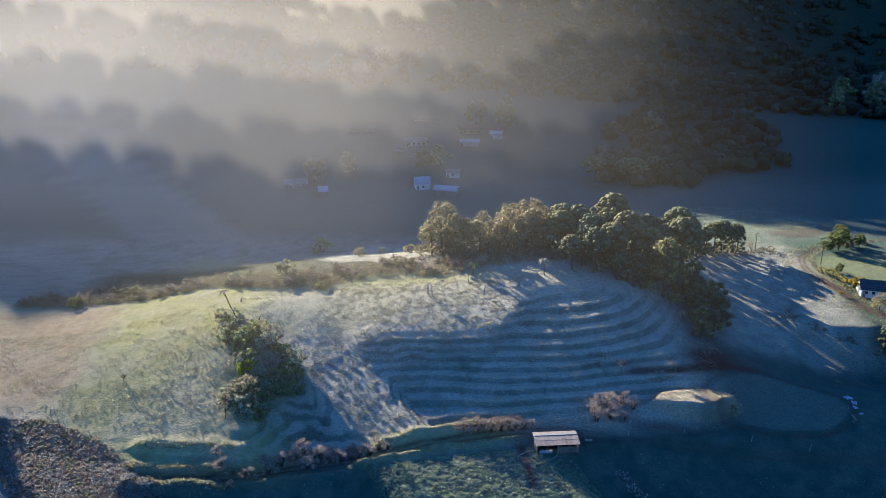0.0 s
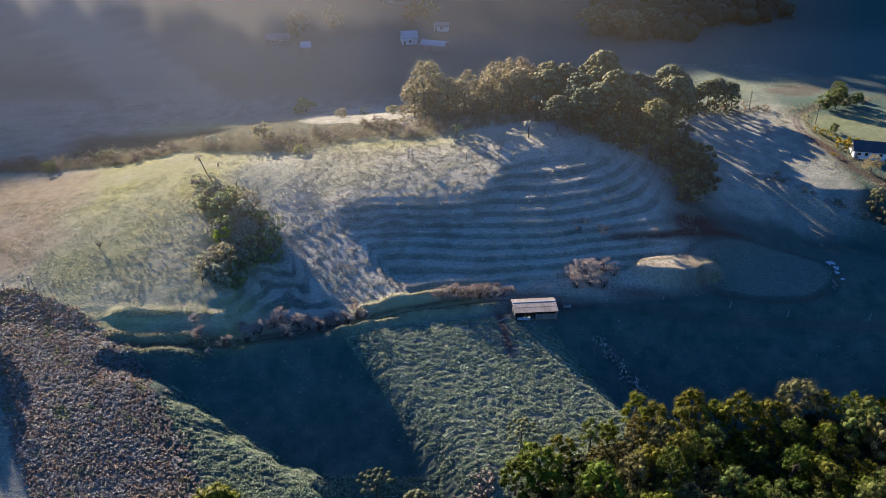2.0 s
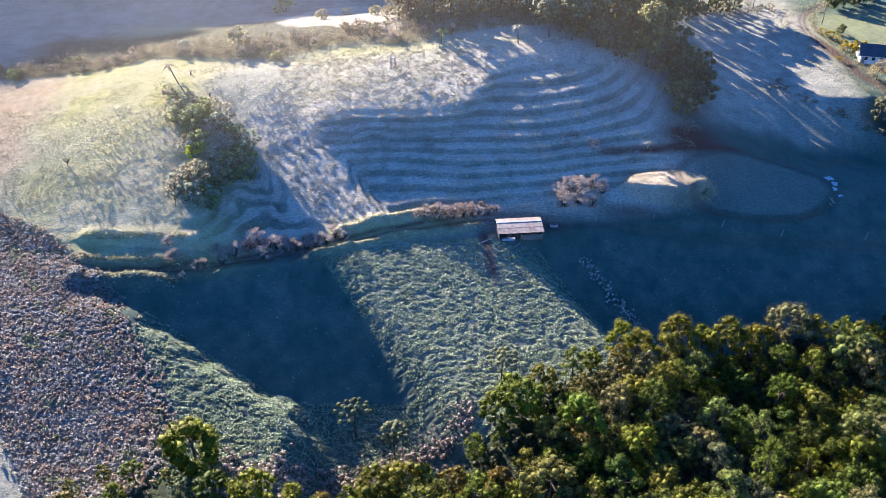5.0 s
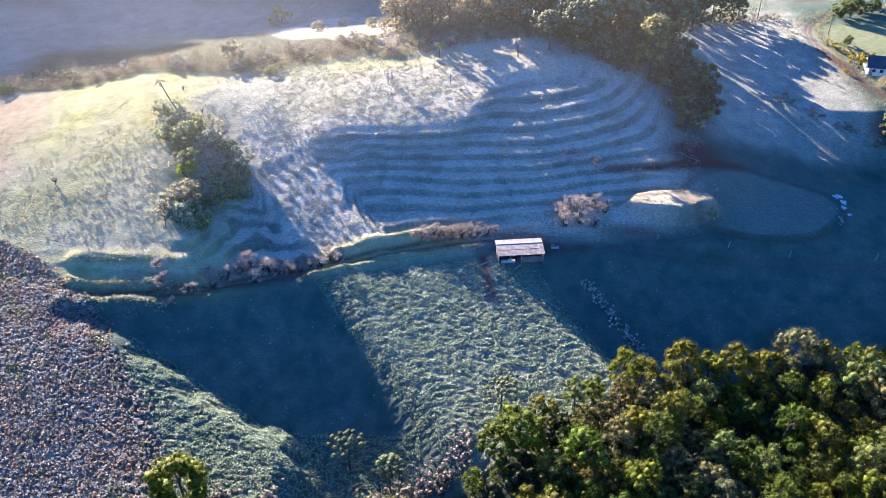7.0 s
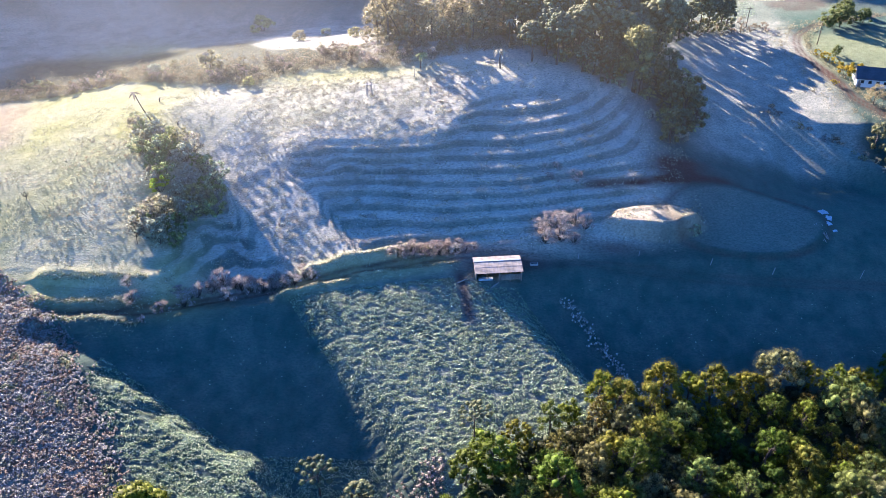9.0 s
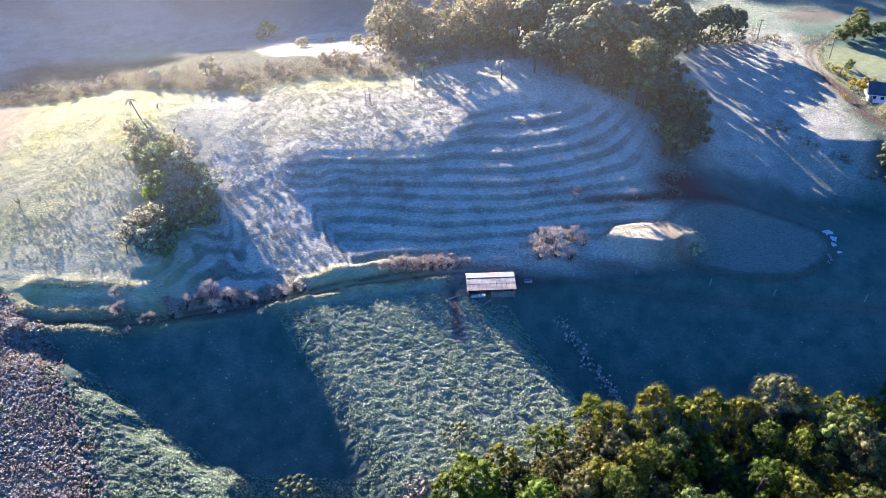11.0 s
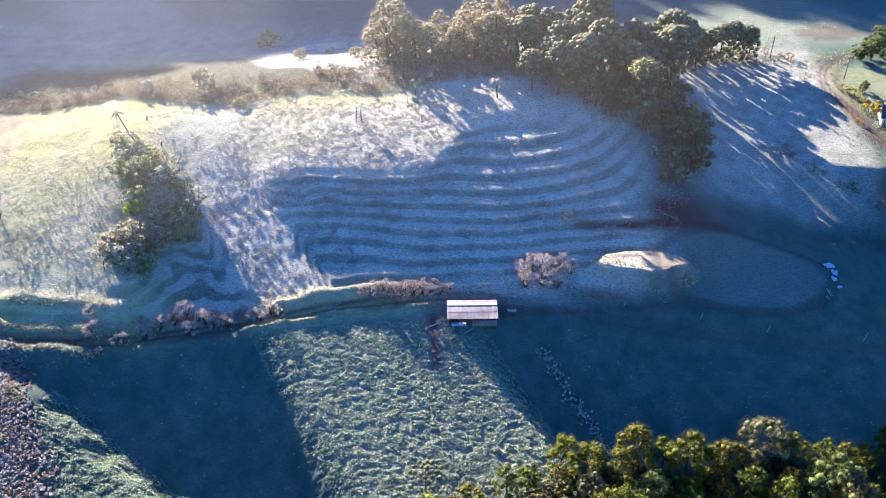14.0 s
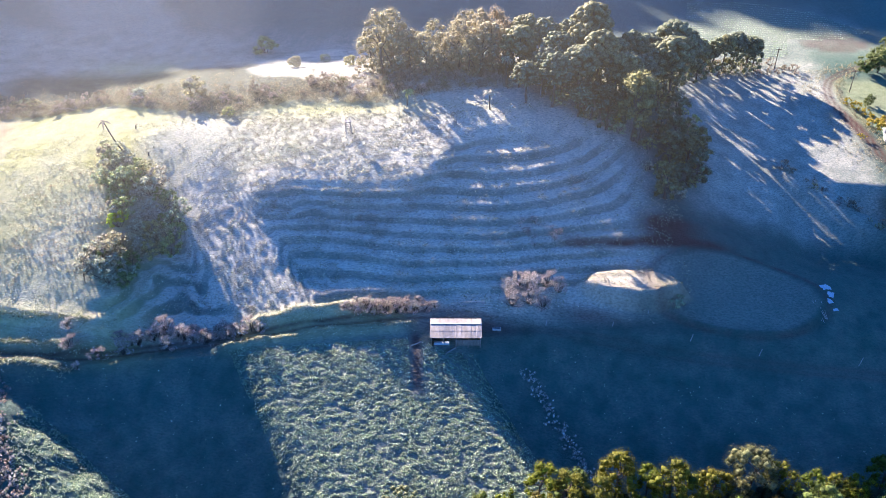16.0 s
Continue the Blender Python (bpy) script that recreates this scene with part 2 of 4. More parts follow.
def plain(name, a, b, scale=6.0, rough=0.8, stretch=(1, 1, 1), relief=0.3, metal=0.0):
    def build(nt, p):
        n = noise_out(nt, scale, 5, 0.65, stretch)
        w = noise_out(nt, scale * 0.12, 3)
        c = ramp(nt, n, [(0.3, a), (0.7, b)])
        c = mix(nt, ramp(nt, w, [(0.35, (0, 0, 0)), (0.7, (0.45, 0.45, 0.45))]), c, tuple(0.55 * v for v in a))
        nt.links.new(c, p.inputs["Base Color"])
        p.inputs["Roughness"].default_value, p.inputs["Metallic"].default_value = rough, metal
        bump(nt, p, n, relief, 0.05)
    return material(name, build)


M_GROUND = material("frosty pasture", ground_material)
M_BARK = plain("bark", (0.04, 0.032, 0.026), (0.11, 0.09, 0.075), 5, 0.9, (1, 1, 0.2))
M_FOREST = leaf_material("forest leaves", [(0.0, (0.075, 0.115, 0.012)), (0.25, (0.15, 0.165, 0.012)), (0.42, (0.05, 0.086, 0.014)), (0.58, (0.155, 0.145, 0.014)), (0.72, (0.115, 0.16, 0.045)), (0.84, (0.145, 0.115, 0.026)), (0.95, (0.16, 0.175, 0.085)), (1.0, (0.095, 0.145, 0.014))], shine=0.1, thin=0.45)
M_ARAUCARIA = leaf_material("araucaria needles", [(0.0, (0.11, 0.145, 0.085)), (0.4, (0.17, 0.2, 0.115)), (0.75, (0.23, 0.22, 0.1)), (1.0, (0.15, 0.18, 0.12))], thin=0.45, spread_v=(0.75, 1.25))
M_AUTUMN = leaf_material("autumn leaves", [(0.0, (0.35, 0.3, 0.18)), (0.5, (0.33, 0.32, 0.19)), (1.0, (0.37, 0.29, 0.18))], thin=0.45, spread_v=(0.75, 1.25))
M_BUSH = leaf_material("bush leaves", [(0.0, (0.23, 0.28, 0.1)), (0.3, (0.36, 0.41, 0.2)), (0.55, (0.46, 0.48, 0.37)), (0.75, (0.4, 0.36, 0.27)), (1.0, (0.42, 0.43, 0.14))], thin=0.5)
M_OLIVE = leaf_material("olive leaves", [(0.0, (0.2, 0.21, 0.08)), (1.0, (0.26, 0.25, 0.1))], thin=0.45)
M_LANE = leaf_material("green leaves", [(0.0, (0.09, 0.13, 0.04)), (1.0, (0.13, 0.15, 0.05))], thin=0.4)
M_LIME = leaf_material("lime leaves", [(0.0, (0.4, 0.5, 0.03)), (1.0, (0.45, 0.5, 0.04))])
M_YELLOW = leaf_material("yellow leaves", [(0.0, (0.3, 0.23, 0.02)), (1.0, (0.35, 0.28, 0.03))])
M_PINK = leaf_material("frosted twigs", [(0.0, (0.33, 0.27, 0.24)), (0.6, (0.39, 0.34, 0.31)), (1.0, (0.46, 0.43, 0.4))], thin=0.4)
M_SCRUB = leaf_material("dry weeds", [(0.0, (0.3, 0.34, 0.19)), (0.25, (0.44, 0.42, 0.4)), (0.42, (0.52, 0.51, 0.5)), (0.55, (0.38, 0.28, 0.21)), (0.68, (0.47, 0.44, 0.42)), (0.85, (0.34, 0.37, 0.22)), (1.0, (0.38, 0.26, 0.18))], thin=0.6, each=True, patch=0.17, spread_v=(0.85, 1.15))
M_TUFT = leaf_material("frosted grass", [(0.0, (0.14, 0.17, 0.07)), (0.35, (0.28, 0.3, 0.15)), (0.7, (0.45, 0.45, 0.32)), (1.0, (0.62, 0.6, 0.48))], thin=0.5, each=True)
M_STREAK = leaf_material("whitened streak grass", [(0.0, (0.45, 0.43, 0.38)), (1.0, (0.72, 0.7, 0.66))], thin=0.4, each=True)
M_RIME = leaf_material("rimed tussocks", [(0.0, (0.27, 0.25, 0.18)), (0.4, (0.4, 0.37, 0.29)), (0.75, (0.5, 0.46, 0.38)), (1.0, (0.36, 0.36, 0.23))], thin=0.5, each=True, spread_v=(0.7, 1.25))
M_MEADOW = leaf_material("meadow grass", [(0.0, (0.21, 0.3, 0.16)), (0.4, (0.35, 0.44, 0.27)), (0.75, (0.49, 0.56, 0.41)), (1.0, (0.68, 0.71, 0.58))], thin=0.55, each=True, spread_v=(0.8, 1.2))
M_CREST = leaf_material("frosted crest scrub", [(0.0, (0.24, 0.2, 0.14)), (0.35, (0.33, 0.28, 0.21)), (0.6, (0.24, 0.25, 0.13)), (0.8, (0.36, 0.3, 0.26)), (1.0, (0.44, 0.4, 0.34))], thin=0.5)
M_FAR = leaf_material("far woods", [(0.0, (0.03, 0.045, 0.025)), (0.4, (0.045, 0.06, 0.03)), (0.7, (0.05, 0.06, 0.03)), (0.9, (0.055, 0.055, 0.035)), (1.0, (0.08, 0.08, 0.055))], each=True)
M_PLANK = plain("grey planks", (0.14, 0.12, 0.1), (0.34, 0.3, 0.27), 3, 0.85, (1, 1, 0.15))
M_POST = plain("weathered post", (0.25, 0.23, 0.22), (0.5, 0.48, 0.46), 8, 0.85, (1, 1, 0.2))
M_WHITE = plain("limewashed wall", (0.66, 0.68, 0.7), (0.8, 0.8, 0.8), 1.2, 0.8)
M_TURQ = plain("turquoise wall", (0.3, 0.55, 0.5), (0.4, 0.66, 0.6), 1.2, 0.8)
M_DARK = plain("dark tiled roof", (0.04, 0.045, 0.06), (0.09, 0.09, 0.11), 3, 0.75)
M_TIN = plain("frosted tin roof", (0.3, 0.34, 0.4), (0.45, 0.5, 0.56), 1.5, 0.6)
M_PANE = plain("window glass", (0.02, 0.025, 0.03), (0.04, 0.045, 0.05), 2, 0.15, relief=0.0)
M_TARP = plain("pale plastic sheet", (0.3, 0.36, 0.44), (0.6, 0.65, 0.7), 2.5, 0.5)
M_ROOF = plain("fibre cement sheets", (0.19, 0.165, 0.16), (0.36, 0.32, 0.31), 1.3, 0.8, (1, 0.25, 1))


# ---- mesh helpers ----
def mesh_object(name, verts, faces, mat, parent=None, label="", smooth=False):
    me = bpy.data.meshes.new(name)
    verts = np.asarray(verts, dtype=np.float32)
    faces = np.asarray(faces, dtype=np.int32)
    n, k = faces.shape
    me.vertices.add(len(verts))
    me.vertices.foreach_set("co", verts.ravel())
    me.loops.add(n * k)
    me.loops.foreach_set("vertex_index", faces.ravel())
    me.polygons.add(n)
    me.polygons.foreach_set("loop_start", np.arange(0, n * k, k, dtype=np.int32))
    me.update(calc_edges=True)
    me.polygons.foreach_set("use_smooth", np.full(n, smooth))
    me.materials.append(mat)
    ob = new(name, me)
    ob.parent = parent
    if label:
        tagged(ob, label)
    return ob


def part(name, bm, mat, parent=None, label=""):
    me = bpy.data.meshes.new(name)
    bm.to_mesh(me)
    bm.free()
    me.materials.append(mat)
    ob = new(name, me)
    ob.parent = parent
    if label:
        tagged(ob, label)
    return ob


def thing(name, x, y, label, category, group="", z=None, turn=0.0, size=1.0, kind=""):
    ob = new(name)
    ob.matrix_basis = pose(x, y, gz(x, y) if z is None else z, 0, 0, turn) @ Matrix.Scale(size, 4)
    return tagged(ob, label, category, group, kind)


def box(bm, lo, hi, bevel=0.0, turn=None):
    made = bmesh.ops.create_cube(bm, size=1)["verts"]
    s = [hi[k] - lo[k] for k in range(3)]
    for v in made:
        v.co = Vector([(lo[k] + hi[k]) / 2 + v.co[k] * s[k] for k in range(3)])
    if bevel:
        edges = {e for v in made for e in v.link_edges}
        made = bmesh.ops.bevel(bm, geom=list(edges), offset=bevel, segments=1, affect="EDGES")["verts"]
    if turn is not None:
        bmesh.ops.transform(bm, matrix=turn, verts=list(made))
    return bm


def limb(bm, a, b, ra, rb, sides=6, bend=0.0, parts=1, rnd=random):
    """A tapered, slightly bent branch from a to b."""
    a, b = Vector(a), Vector(b)
    rings, off = [], Vector((rnd.uniform(-1, 1), rnd.uniform(-1, 1), rnd.uniform(-0.3, 0.3))) * bend
    axis = (b - a).normalized()
    side = axis.orthogonal().normalized()
    other = axis.cross(side)
    for i in range(parts + 1):
        f = i / parts
        c = a.lerp(b, f) + off * math.sin(math.pi * f)
        r = ra + (rb - ra) * f
        rings.append([bm.verts.new(c + (side * math.cos(6.2832 * k / sides) + other * math.sin(6.2832 * k / sides)) * r) for k in range(sides)])
    for p, q in zip(rings, rings[1:]):
        for k in range(sides):
            bm.faces.new((p[k], p[(k + 1) % sides], q[(k + 1) % sides], q[k]))
    bm.faces.new(rings[-1])
    bm.faces.new(rings[0][::-1])


def round_core(n=2):
    """A ball of quads, from a cube."""
    verts, faces, seen = [], [], {}
    def at(p):
        key = tuple(round(c, 4) for c in p)
        if key not in seen:
            seen[key] = len(verts)
            verts.append(np.array(p) / np.linalg.norm(p))
        return seen[key]
    for axis in range(3):
        for sign in (-1, 1):
            for i in range(n):
                for j in range(n):
                    q = []
                    for di, dj in ((0, 0), (1, 0), (1, 1), (0, 1)):
                        p = [0.0, 0.0, 0.0]
                        p[axis] = float(sign)
                        p[(axis + 1) % 3], p[(axis + 2) % 3] = 2 * (i + di) / n - 1, 2 * (j + dj) / n - 1
                        q.append(at(p))
                    faces.append(q if sign > 0 else q[::-1])
    return np.array(verts), np.array(faces)


CORE_V, CORE_F = round_core(1)
BALL_V, BALL_F = round_core(2)


def leaf_cloud(rng, centres, radii, per, leaf, flat=0.75, core=0.0, heart=(CORE_V, CORE_F), near=0.65):
    """Leaves, one folded quad each, scattered over the skin of the clumps; core: a dense uneven heart in each clump, as a share of its radius."""
    centres, radii = np.asarray(centres, float), np.asarray(radii, float)
    n = len(centres) * per
    c, r = np.repeat(centres, per, 0), np.repeat(radii, per)
    d = rng.normal(size=(n, 3))
    d[:, 2] = d[:, 2] * 0.9 + 0.25
    d /= np.linalg.norm(d, axis=1, keepdims=True)
    p = c + d * (r * rng.uniform(near, 1.12, n))[:, None] * np.array([1, 1, flat])
    nrm = d + rng.normal(size=(n, 3)) * 0.5 + [0, 0, 0.35]
    nrm /= np.linalg.norm(nrm, axis=1, keepdims=True)
    u = np.cross(nrm, rng.normal(size=(n, 3)))
    u /= np.linalg.norm(u, axis=1, keepdims=True)
    w = np.cross(nrm, u)
    s = leaf * rng.uniform(0.6, 1.3, n)[:, None]
    v = np.stack([p - u * s, p + w * s * 0.55 - nrm * s * 0.25, p + u * s, p - w * s * 0.55 - nrm * s * 0.25], 1).reshape(-1, 3)
    f = np.arange(n * 4).reshape(-1, 4)
    if core:
        hv, hf = heart
        k = len(hv)
        cv = centres[:, None] + hv[None] * (radii * core)[:, None, None] * rng.uniform(0.8, 1.25, (len(centres), k, 1)) * np.array([1, 1, flat])
        f = np.concatenate([f, (len(v) + np.arange(len(centres))[:, None, None] * k + hf[None]).reshape(-1, 4)])
        v = np.concatenate([v, cv.reshape(-1, 3)])
    return v, f


LANE = [(165, 309), (147.6, 303.7), (138, 301), (131.9, 296.7), (126.5, 291), (124.2, 285), (123.2, 277), (125.6, 266.3), (128.7, 254.2), (129.7, 246.8), (136, 236), (150, 226)]


def to_line(x, y, pts):
    """Distance from a bent line."""
    best = np.full(np.shape(x), 1e9)
    for (ax, ay), (bx, by) in zip(pts, pts[1:]):
        t = np.clip(((x - ax) * (bx - ax) + (y - ay) * (by - ay)) / ((bx - ax) ** 2 + (by - ay) ** 2), 0, 1)
        best = np.minimum(best, np.hypot(x - ax - t * (bx - ax), y - ay - t * (by - ay)))
    return best


# the scrub along the crest
BAND = [(-150, 240), (-118, 238), (-104, 239), (-88, 241), (-63, 233), (-48, 230), (-31, 239), (-9, 237), (6, 243), (24, 246)]
# the upper edge of the near wood
EDGE = [(-80, 84), (-62, 97), (-53, 100), (-46, 95), (-36, 92), (-22, 95), (-10, 99), (2, 107), (10, 112), (20, 122), (34, 128), (44, 137), (55, 139), (65, 138), (80, 142), (92, 144), (102, 146), (140, 151)]

# ---- ground sheet ----
def spread(marks, out_lo, out_hi):
    """Grid lines: marks hold a place, the spacing up to the next place, and so on; outside them the lines spread."""
    mid = np.concatenate([np.arange(a, b, s) for a, s, b in zip(marks[0::2], marks[1::2], marks[2::2])])
    lo, hi = marks[0], mid[-1]
    def outward(length, s):
        steps, total = [], 0.0
        while total < length:
            s *= 1.16
            total += s
            steps.append(total)
        return np.array(steps)
    return np.concatenate([lo - outward(lo - out_lo, marks[1])[::-1], mid, hi + outward(out_hi - hi, marks[-2])])


gx, gy = spread((-118, 0.7, -60, 0.37, 74, 0.75, 140), -2800, 2800), spread((86, 0.5, 97, 0.27, 167, 0.48, 250, 0.8, 300), -1500, 3500)
X, Y = np.meshgrid(gx, gy)
Z = land(X, Y)
nx, ny = len(gx), len(gy)
cells = (np.arange(ny - 1)[:, None] * nx + np.arange(nx - 1)).ravel()
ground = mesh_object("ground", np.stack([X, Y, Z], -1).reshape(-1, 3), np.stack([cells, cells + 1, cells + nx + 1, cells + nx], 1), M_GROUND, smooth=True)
tagged(ground, "frosty pasture hill with contour terraces and a valley beyond", "ground", kind="structure")


def zone(name, values):
    a = ground.data.attributes.new(name, "FLOAT", "POINT")
    a.data.foreach_set("value", np.clip(values, 0, 1).astype(np.float32).ravel())


oval = np.hypot((X - 80) / 19, (Y - 184) / 11)
n1, n2 = fractal(X, Y, 12, 11), fractal(X, Y, 3.2, 15)
TY, CY = curve(X, TOE_Y), curve(X, TOP_Y)
hill = step(-3, 6, Y - TY) * step(330, 300, Y)
PH = terrace_phase(X, Y, smooth_land(X, Y))
riser = on_terraces(X, Y) * step(0.5, 0.62, PH) * step(1.0, 0.88, PH)
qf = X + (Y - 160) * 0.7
# frost is paler along the sunlit strip of meadow, sunlight put into colour
sunlit_field = step(-32, -22, qf + (n1 - 0.5) * 12) * step(24, 14, qf + (n1 - 0.5) * 12) * step(92, 104, Y)
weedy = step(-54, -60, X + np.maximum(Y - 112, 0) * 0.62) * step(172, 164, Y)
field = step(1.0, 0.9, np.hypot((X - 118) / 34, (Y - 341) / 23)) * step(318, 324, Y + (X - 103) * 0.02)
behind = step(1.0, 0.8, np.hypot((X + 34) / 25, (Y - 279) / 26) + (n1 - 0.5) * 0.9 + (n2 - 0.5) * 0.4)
# frost thinned on the right: greener paddock, and the slope's shade put into colour
zone("frost", hill * (1 - 0.5 * np.exp(-((X + 97) / 14) ** 2 - ((Y - 181) / 9) ** 2)) * (0.86 + 0.9 * (n2 - 0.3)) * (1 - 0.9 * step(52, 70, X) * (1 - 0.55 * step(64, 82, X) * step(204, 218, Y) * step(130, 122, X))) * (1 - 0.55 * riser) * (1 - 0.5 * step(8, 40, Y - CY)) + 0.4 * weedy * (1 - hill) + 0.24 * sunlit_field * (1 - hill) + (1 - hill) * (0.1 + 0.2 * (n2 - 0.4)) * step(340, 300, Y) + (0.2 - 0.14 * step(380, 440, Y)) * step(300, 330, Y) + 0.12 * field + (0.08 + 0.5 * n2) * behind + 0.14 * step(1.0, 0.9, oval))
zone("lawn", step(-40, -62, X + (Y - 170) * 0.25) * step(148, 158, Y) * step(-125, -98, X) * (0.25 + 0.75 * n1) * step(300, 270, Y) + 0.45 * step(195, 215, Y) * step(30, -20, X) * step(250, 240, Y) * n1 + 0.7 * np.exp(-((Y - curve(X, ROAD, 6.0)) / 4.2) ** 2) * step(-34, -26, X) * step(12, 4, X) + 0.6 * np.exp(-((X + 30) / 40) ** 2 - ((Y - 236) / 6) ** 2) + 0.3 * step(124, 130, X) * step(258, 266, Y) * step(296, 288, Y))
zone("straw", step(-103, -115, X + (n1 - 0.5) * 14) * step(170, 182, Y) * step(242, 230, Y) * (0.35 + 0.55 * n1) + step(1.05, 0.8, np.hypot((X - 57) / 14.0, (Y - 182.0) / 5.5)) * (0.1 + 0.4 * n2))
RY = curve(X, ROAD, 6.0)
road = (1 - 0.6 * step(24, 34, X)) * (np.exp(-((np.abs(Y - RY) - 0.8) / 0.5) ** 2) * 0.7 + 0.45 * np.exp(-((Y - RY) / 2.0) ** 2)) * step(-90, -75, X)
red = 0.7 * np.exp(-((X - 46) / 9) ** 2 - ((Y - 175) / 2.2) ** 2) + np.exp(-((X - 66) / 7) ** 2 - ((Y - 200) / 5) ** 2) * 1.5 + np.exp(-((Y - 193.5 - (X - 50) * 0.1) / 1.6) ** 2) * step(38, 44, X) * step(84, 76, X)
lane = to_line(X, Y, LANE)
ruts = np.exp(-((np.abs(lane) - 0.75) / 0.4) ** 2) + 0.45 * step(2.4, 1.2, lane) * step(250, 262, Y - 0 * X) + 0.75 * step(3.2, 2.0, lane) * step(276, 262, Y)
plough = step(1.05, 0.8, np.hypot((X - 137) / 12, (Y - 322) / 8.5) + (n2 - 0.5) * 0.5) * (0.3 + 0.5 * n2)
yard = np.exp(-np.hypot((X - 20) / 11, (Y - 169.5) / 3.4) ** 2) * 0.9 + 0.8 * np.exp(-((X - 10.5 - (160 - Y) * 0.15) / 1.3) ** 2) * step(149, 153, Y) * step(168, 164, Y)
zone("earth", np.maximum.reduce([road * (0.3 + 0.6 * n2), red * (0.5 + 0.7 * n2), ruts * 0.55, plough, yard, 0.8 * np.exp(-((oval - 1.06) / 0.06) ** 2) * n2]))
# the near wood's floor is coloured dark too, for the shade between its trees
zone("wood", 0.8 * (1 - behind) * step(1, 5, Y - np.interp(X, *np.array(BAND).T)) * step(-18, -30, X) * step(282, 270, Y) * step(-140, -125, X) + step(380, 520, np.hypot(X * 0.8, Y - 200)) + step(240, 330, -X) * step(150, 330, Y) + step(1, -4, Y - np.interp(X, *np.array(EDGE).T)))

# ---- trees ----
def crown_clumps(rng, radius, height, count, base, small=1.0):
    """Places and sizes of the clumps of an uneven dome."""
    a, h = rng.uniform(0, 6.283, count), rng.uniform(0, 1, count) ** 0.8
    rr = radius * np.sqrt(np.clip(1 - (h * 1.6 - 0.6) ** 2, 0.04, 1)) * rng.uniform(0.6, 1.0, count)
    lob = 1 + 0.2 * np.sin(a * 2 + rng.uniform(0, 6)) + 0.14 * np.sin(a * 3 + rng.uniform(0, 6))
    c = np.stack([np.cos(a) * rr * lob, np.sin(a) * rr * lob, base + h * height * rng.uniform(0.9, 1.05, count)], 1)
    return c, rng.uniform(0.13, 0.31, count) * radius * small


def broadleaf(name, seed, height, radius, mat, label, category, count=34, per=44, leaf=0.26, base=0.42, heart=0.0):
    """A tree: trunk, limbs, and a crown of leaf clumps, each with a dense heart where the wood is thick."""
    rng, rnd = np.random.RandomState(seed), random.Random(seed)
    tree = tagged(new(name), label, category)
    c, r = crown_clumps(rng, radius, height * (0.95 - base), count, height * base, 1.3 if heart else 1.0)
    bm = bmesh.new()
    limb(bm, (0, 0, -0.6), (rnd.uniform(-0.4, 0.4), rnd.uniform(-0.4, 0.4), height * 0.6), 0.03 * height, 0.014 * height, 7, 0.25, 4, rnd)
    for k in range(7):
        limb(bm, (0, 0, height * rnd.uniform(0.3, 0.55)), c[k * 3] * [0.9, 0.9, 1], 0.012 * height, 0.004 * height, 5, 0.3, 2, rnd)
    part("trunk", bm, M_BARK, tree)
    v, f = leaf_cloud(rng, c, r, per, leaf, 0.85, heart)
    mesh_object("crown", v, f, mat, tree, smooth=bool(heart))
    return tree


def araucaria(name, seed, height, radius, mat, label, open_top=False, tufts=60, per=46):
    """Straight trunk, candelabra boughs, a flat crown of round tufts."""
    rng, rnd = np.random.RandomState(seed), random.Random(seed)
    tree = tagged(new(name), label, "tree")
    bm = bmesh.new()
    limb(bm, (0, 0, -0.6), (0, 0, height * 0.95), 0.024 * height, 0.012 * height, 7, 0.1, 4, rnd)
    places, sizes = [], []
    for k in range(tufts):
        a = 6.283 * k * 0.381966
        out = radius * math.sqrt((k + 0.6) / tufts) * rnd.uniform(0.85, 1.1)
        up = height * (0.97 - (0.16 if open_top else 0.34) * (out / radius) ** 2.2 + rnd.uniform(-0.04, 0.03))
        if not open_top and k % 3 == 1:
            out, up = out * 0.75, height * rnd.uniform(0.55, 0.85)
        q = (math.cos(a) * out, math.sin(a) * out, up)
        places.append(q)
        sizes.append(rnd.uniform(0.6, 0.95) * (0.75 if open_top else 1.0) * radius / 4.2)
        if k % (tufts // 12) == 0:
            bough = bmesh.new()
            limb(bough, (0, 0, up - 0.32 * out - 0.3), q, 0.07, 0.04, 4, 0.2, 2, rnd)
            part("branch", bough, M_BARK, tree)
    part("trunk", bm, M_BARK, tree)
    v, f = leaf_cloud(rng, places, sizes, per, 0.15, 0.8, 0.9, (BALL_V, BALL_F), 0.85)
    mesh_object("crown", v, f, mat, tree, smooth=True)
    return tree


def shrub(name, seed, height, radius, mat, label, category, count=12, per=40, leaf=0.16, twigs=0, solid=True):
    rng, rnd = np.random.RandomState(seed), random.Random(seed)
    plant = tagged(new(name), label, category)
    c, r = crown_clumps(rng, radius, height * 0.75, count, height * 0.15)
    bm = bmesh.new()
    for k in range(min(count, 7) + twigs):
        limb(bm, (rnd.uniform(-0.15, 0.15), rnd.uniform(-0.15, 0.15), -0.25), c[k % count], 0.05, 0.02, 4, 0.15, 2, rnd)
    part("stem", bm, M_BARK, plant)
    v, f = leaf_cloud(rng, c, r, per, leaf, 0.75, 0.6 if solid else 0.0)
    mesh_object("foliage", v, f, mat, plant)
    return plant


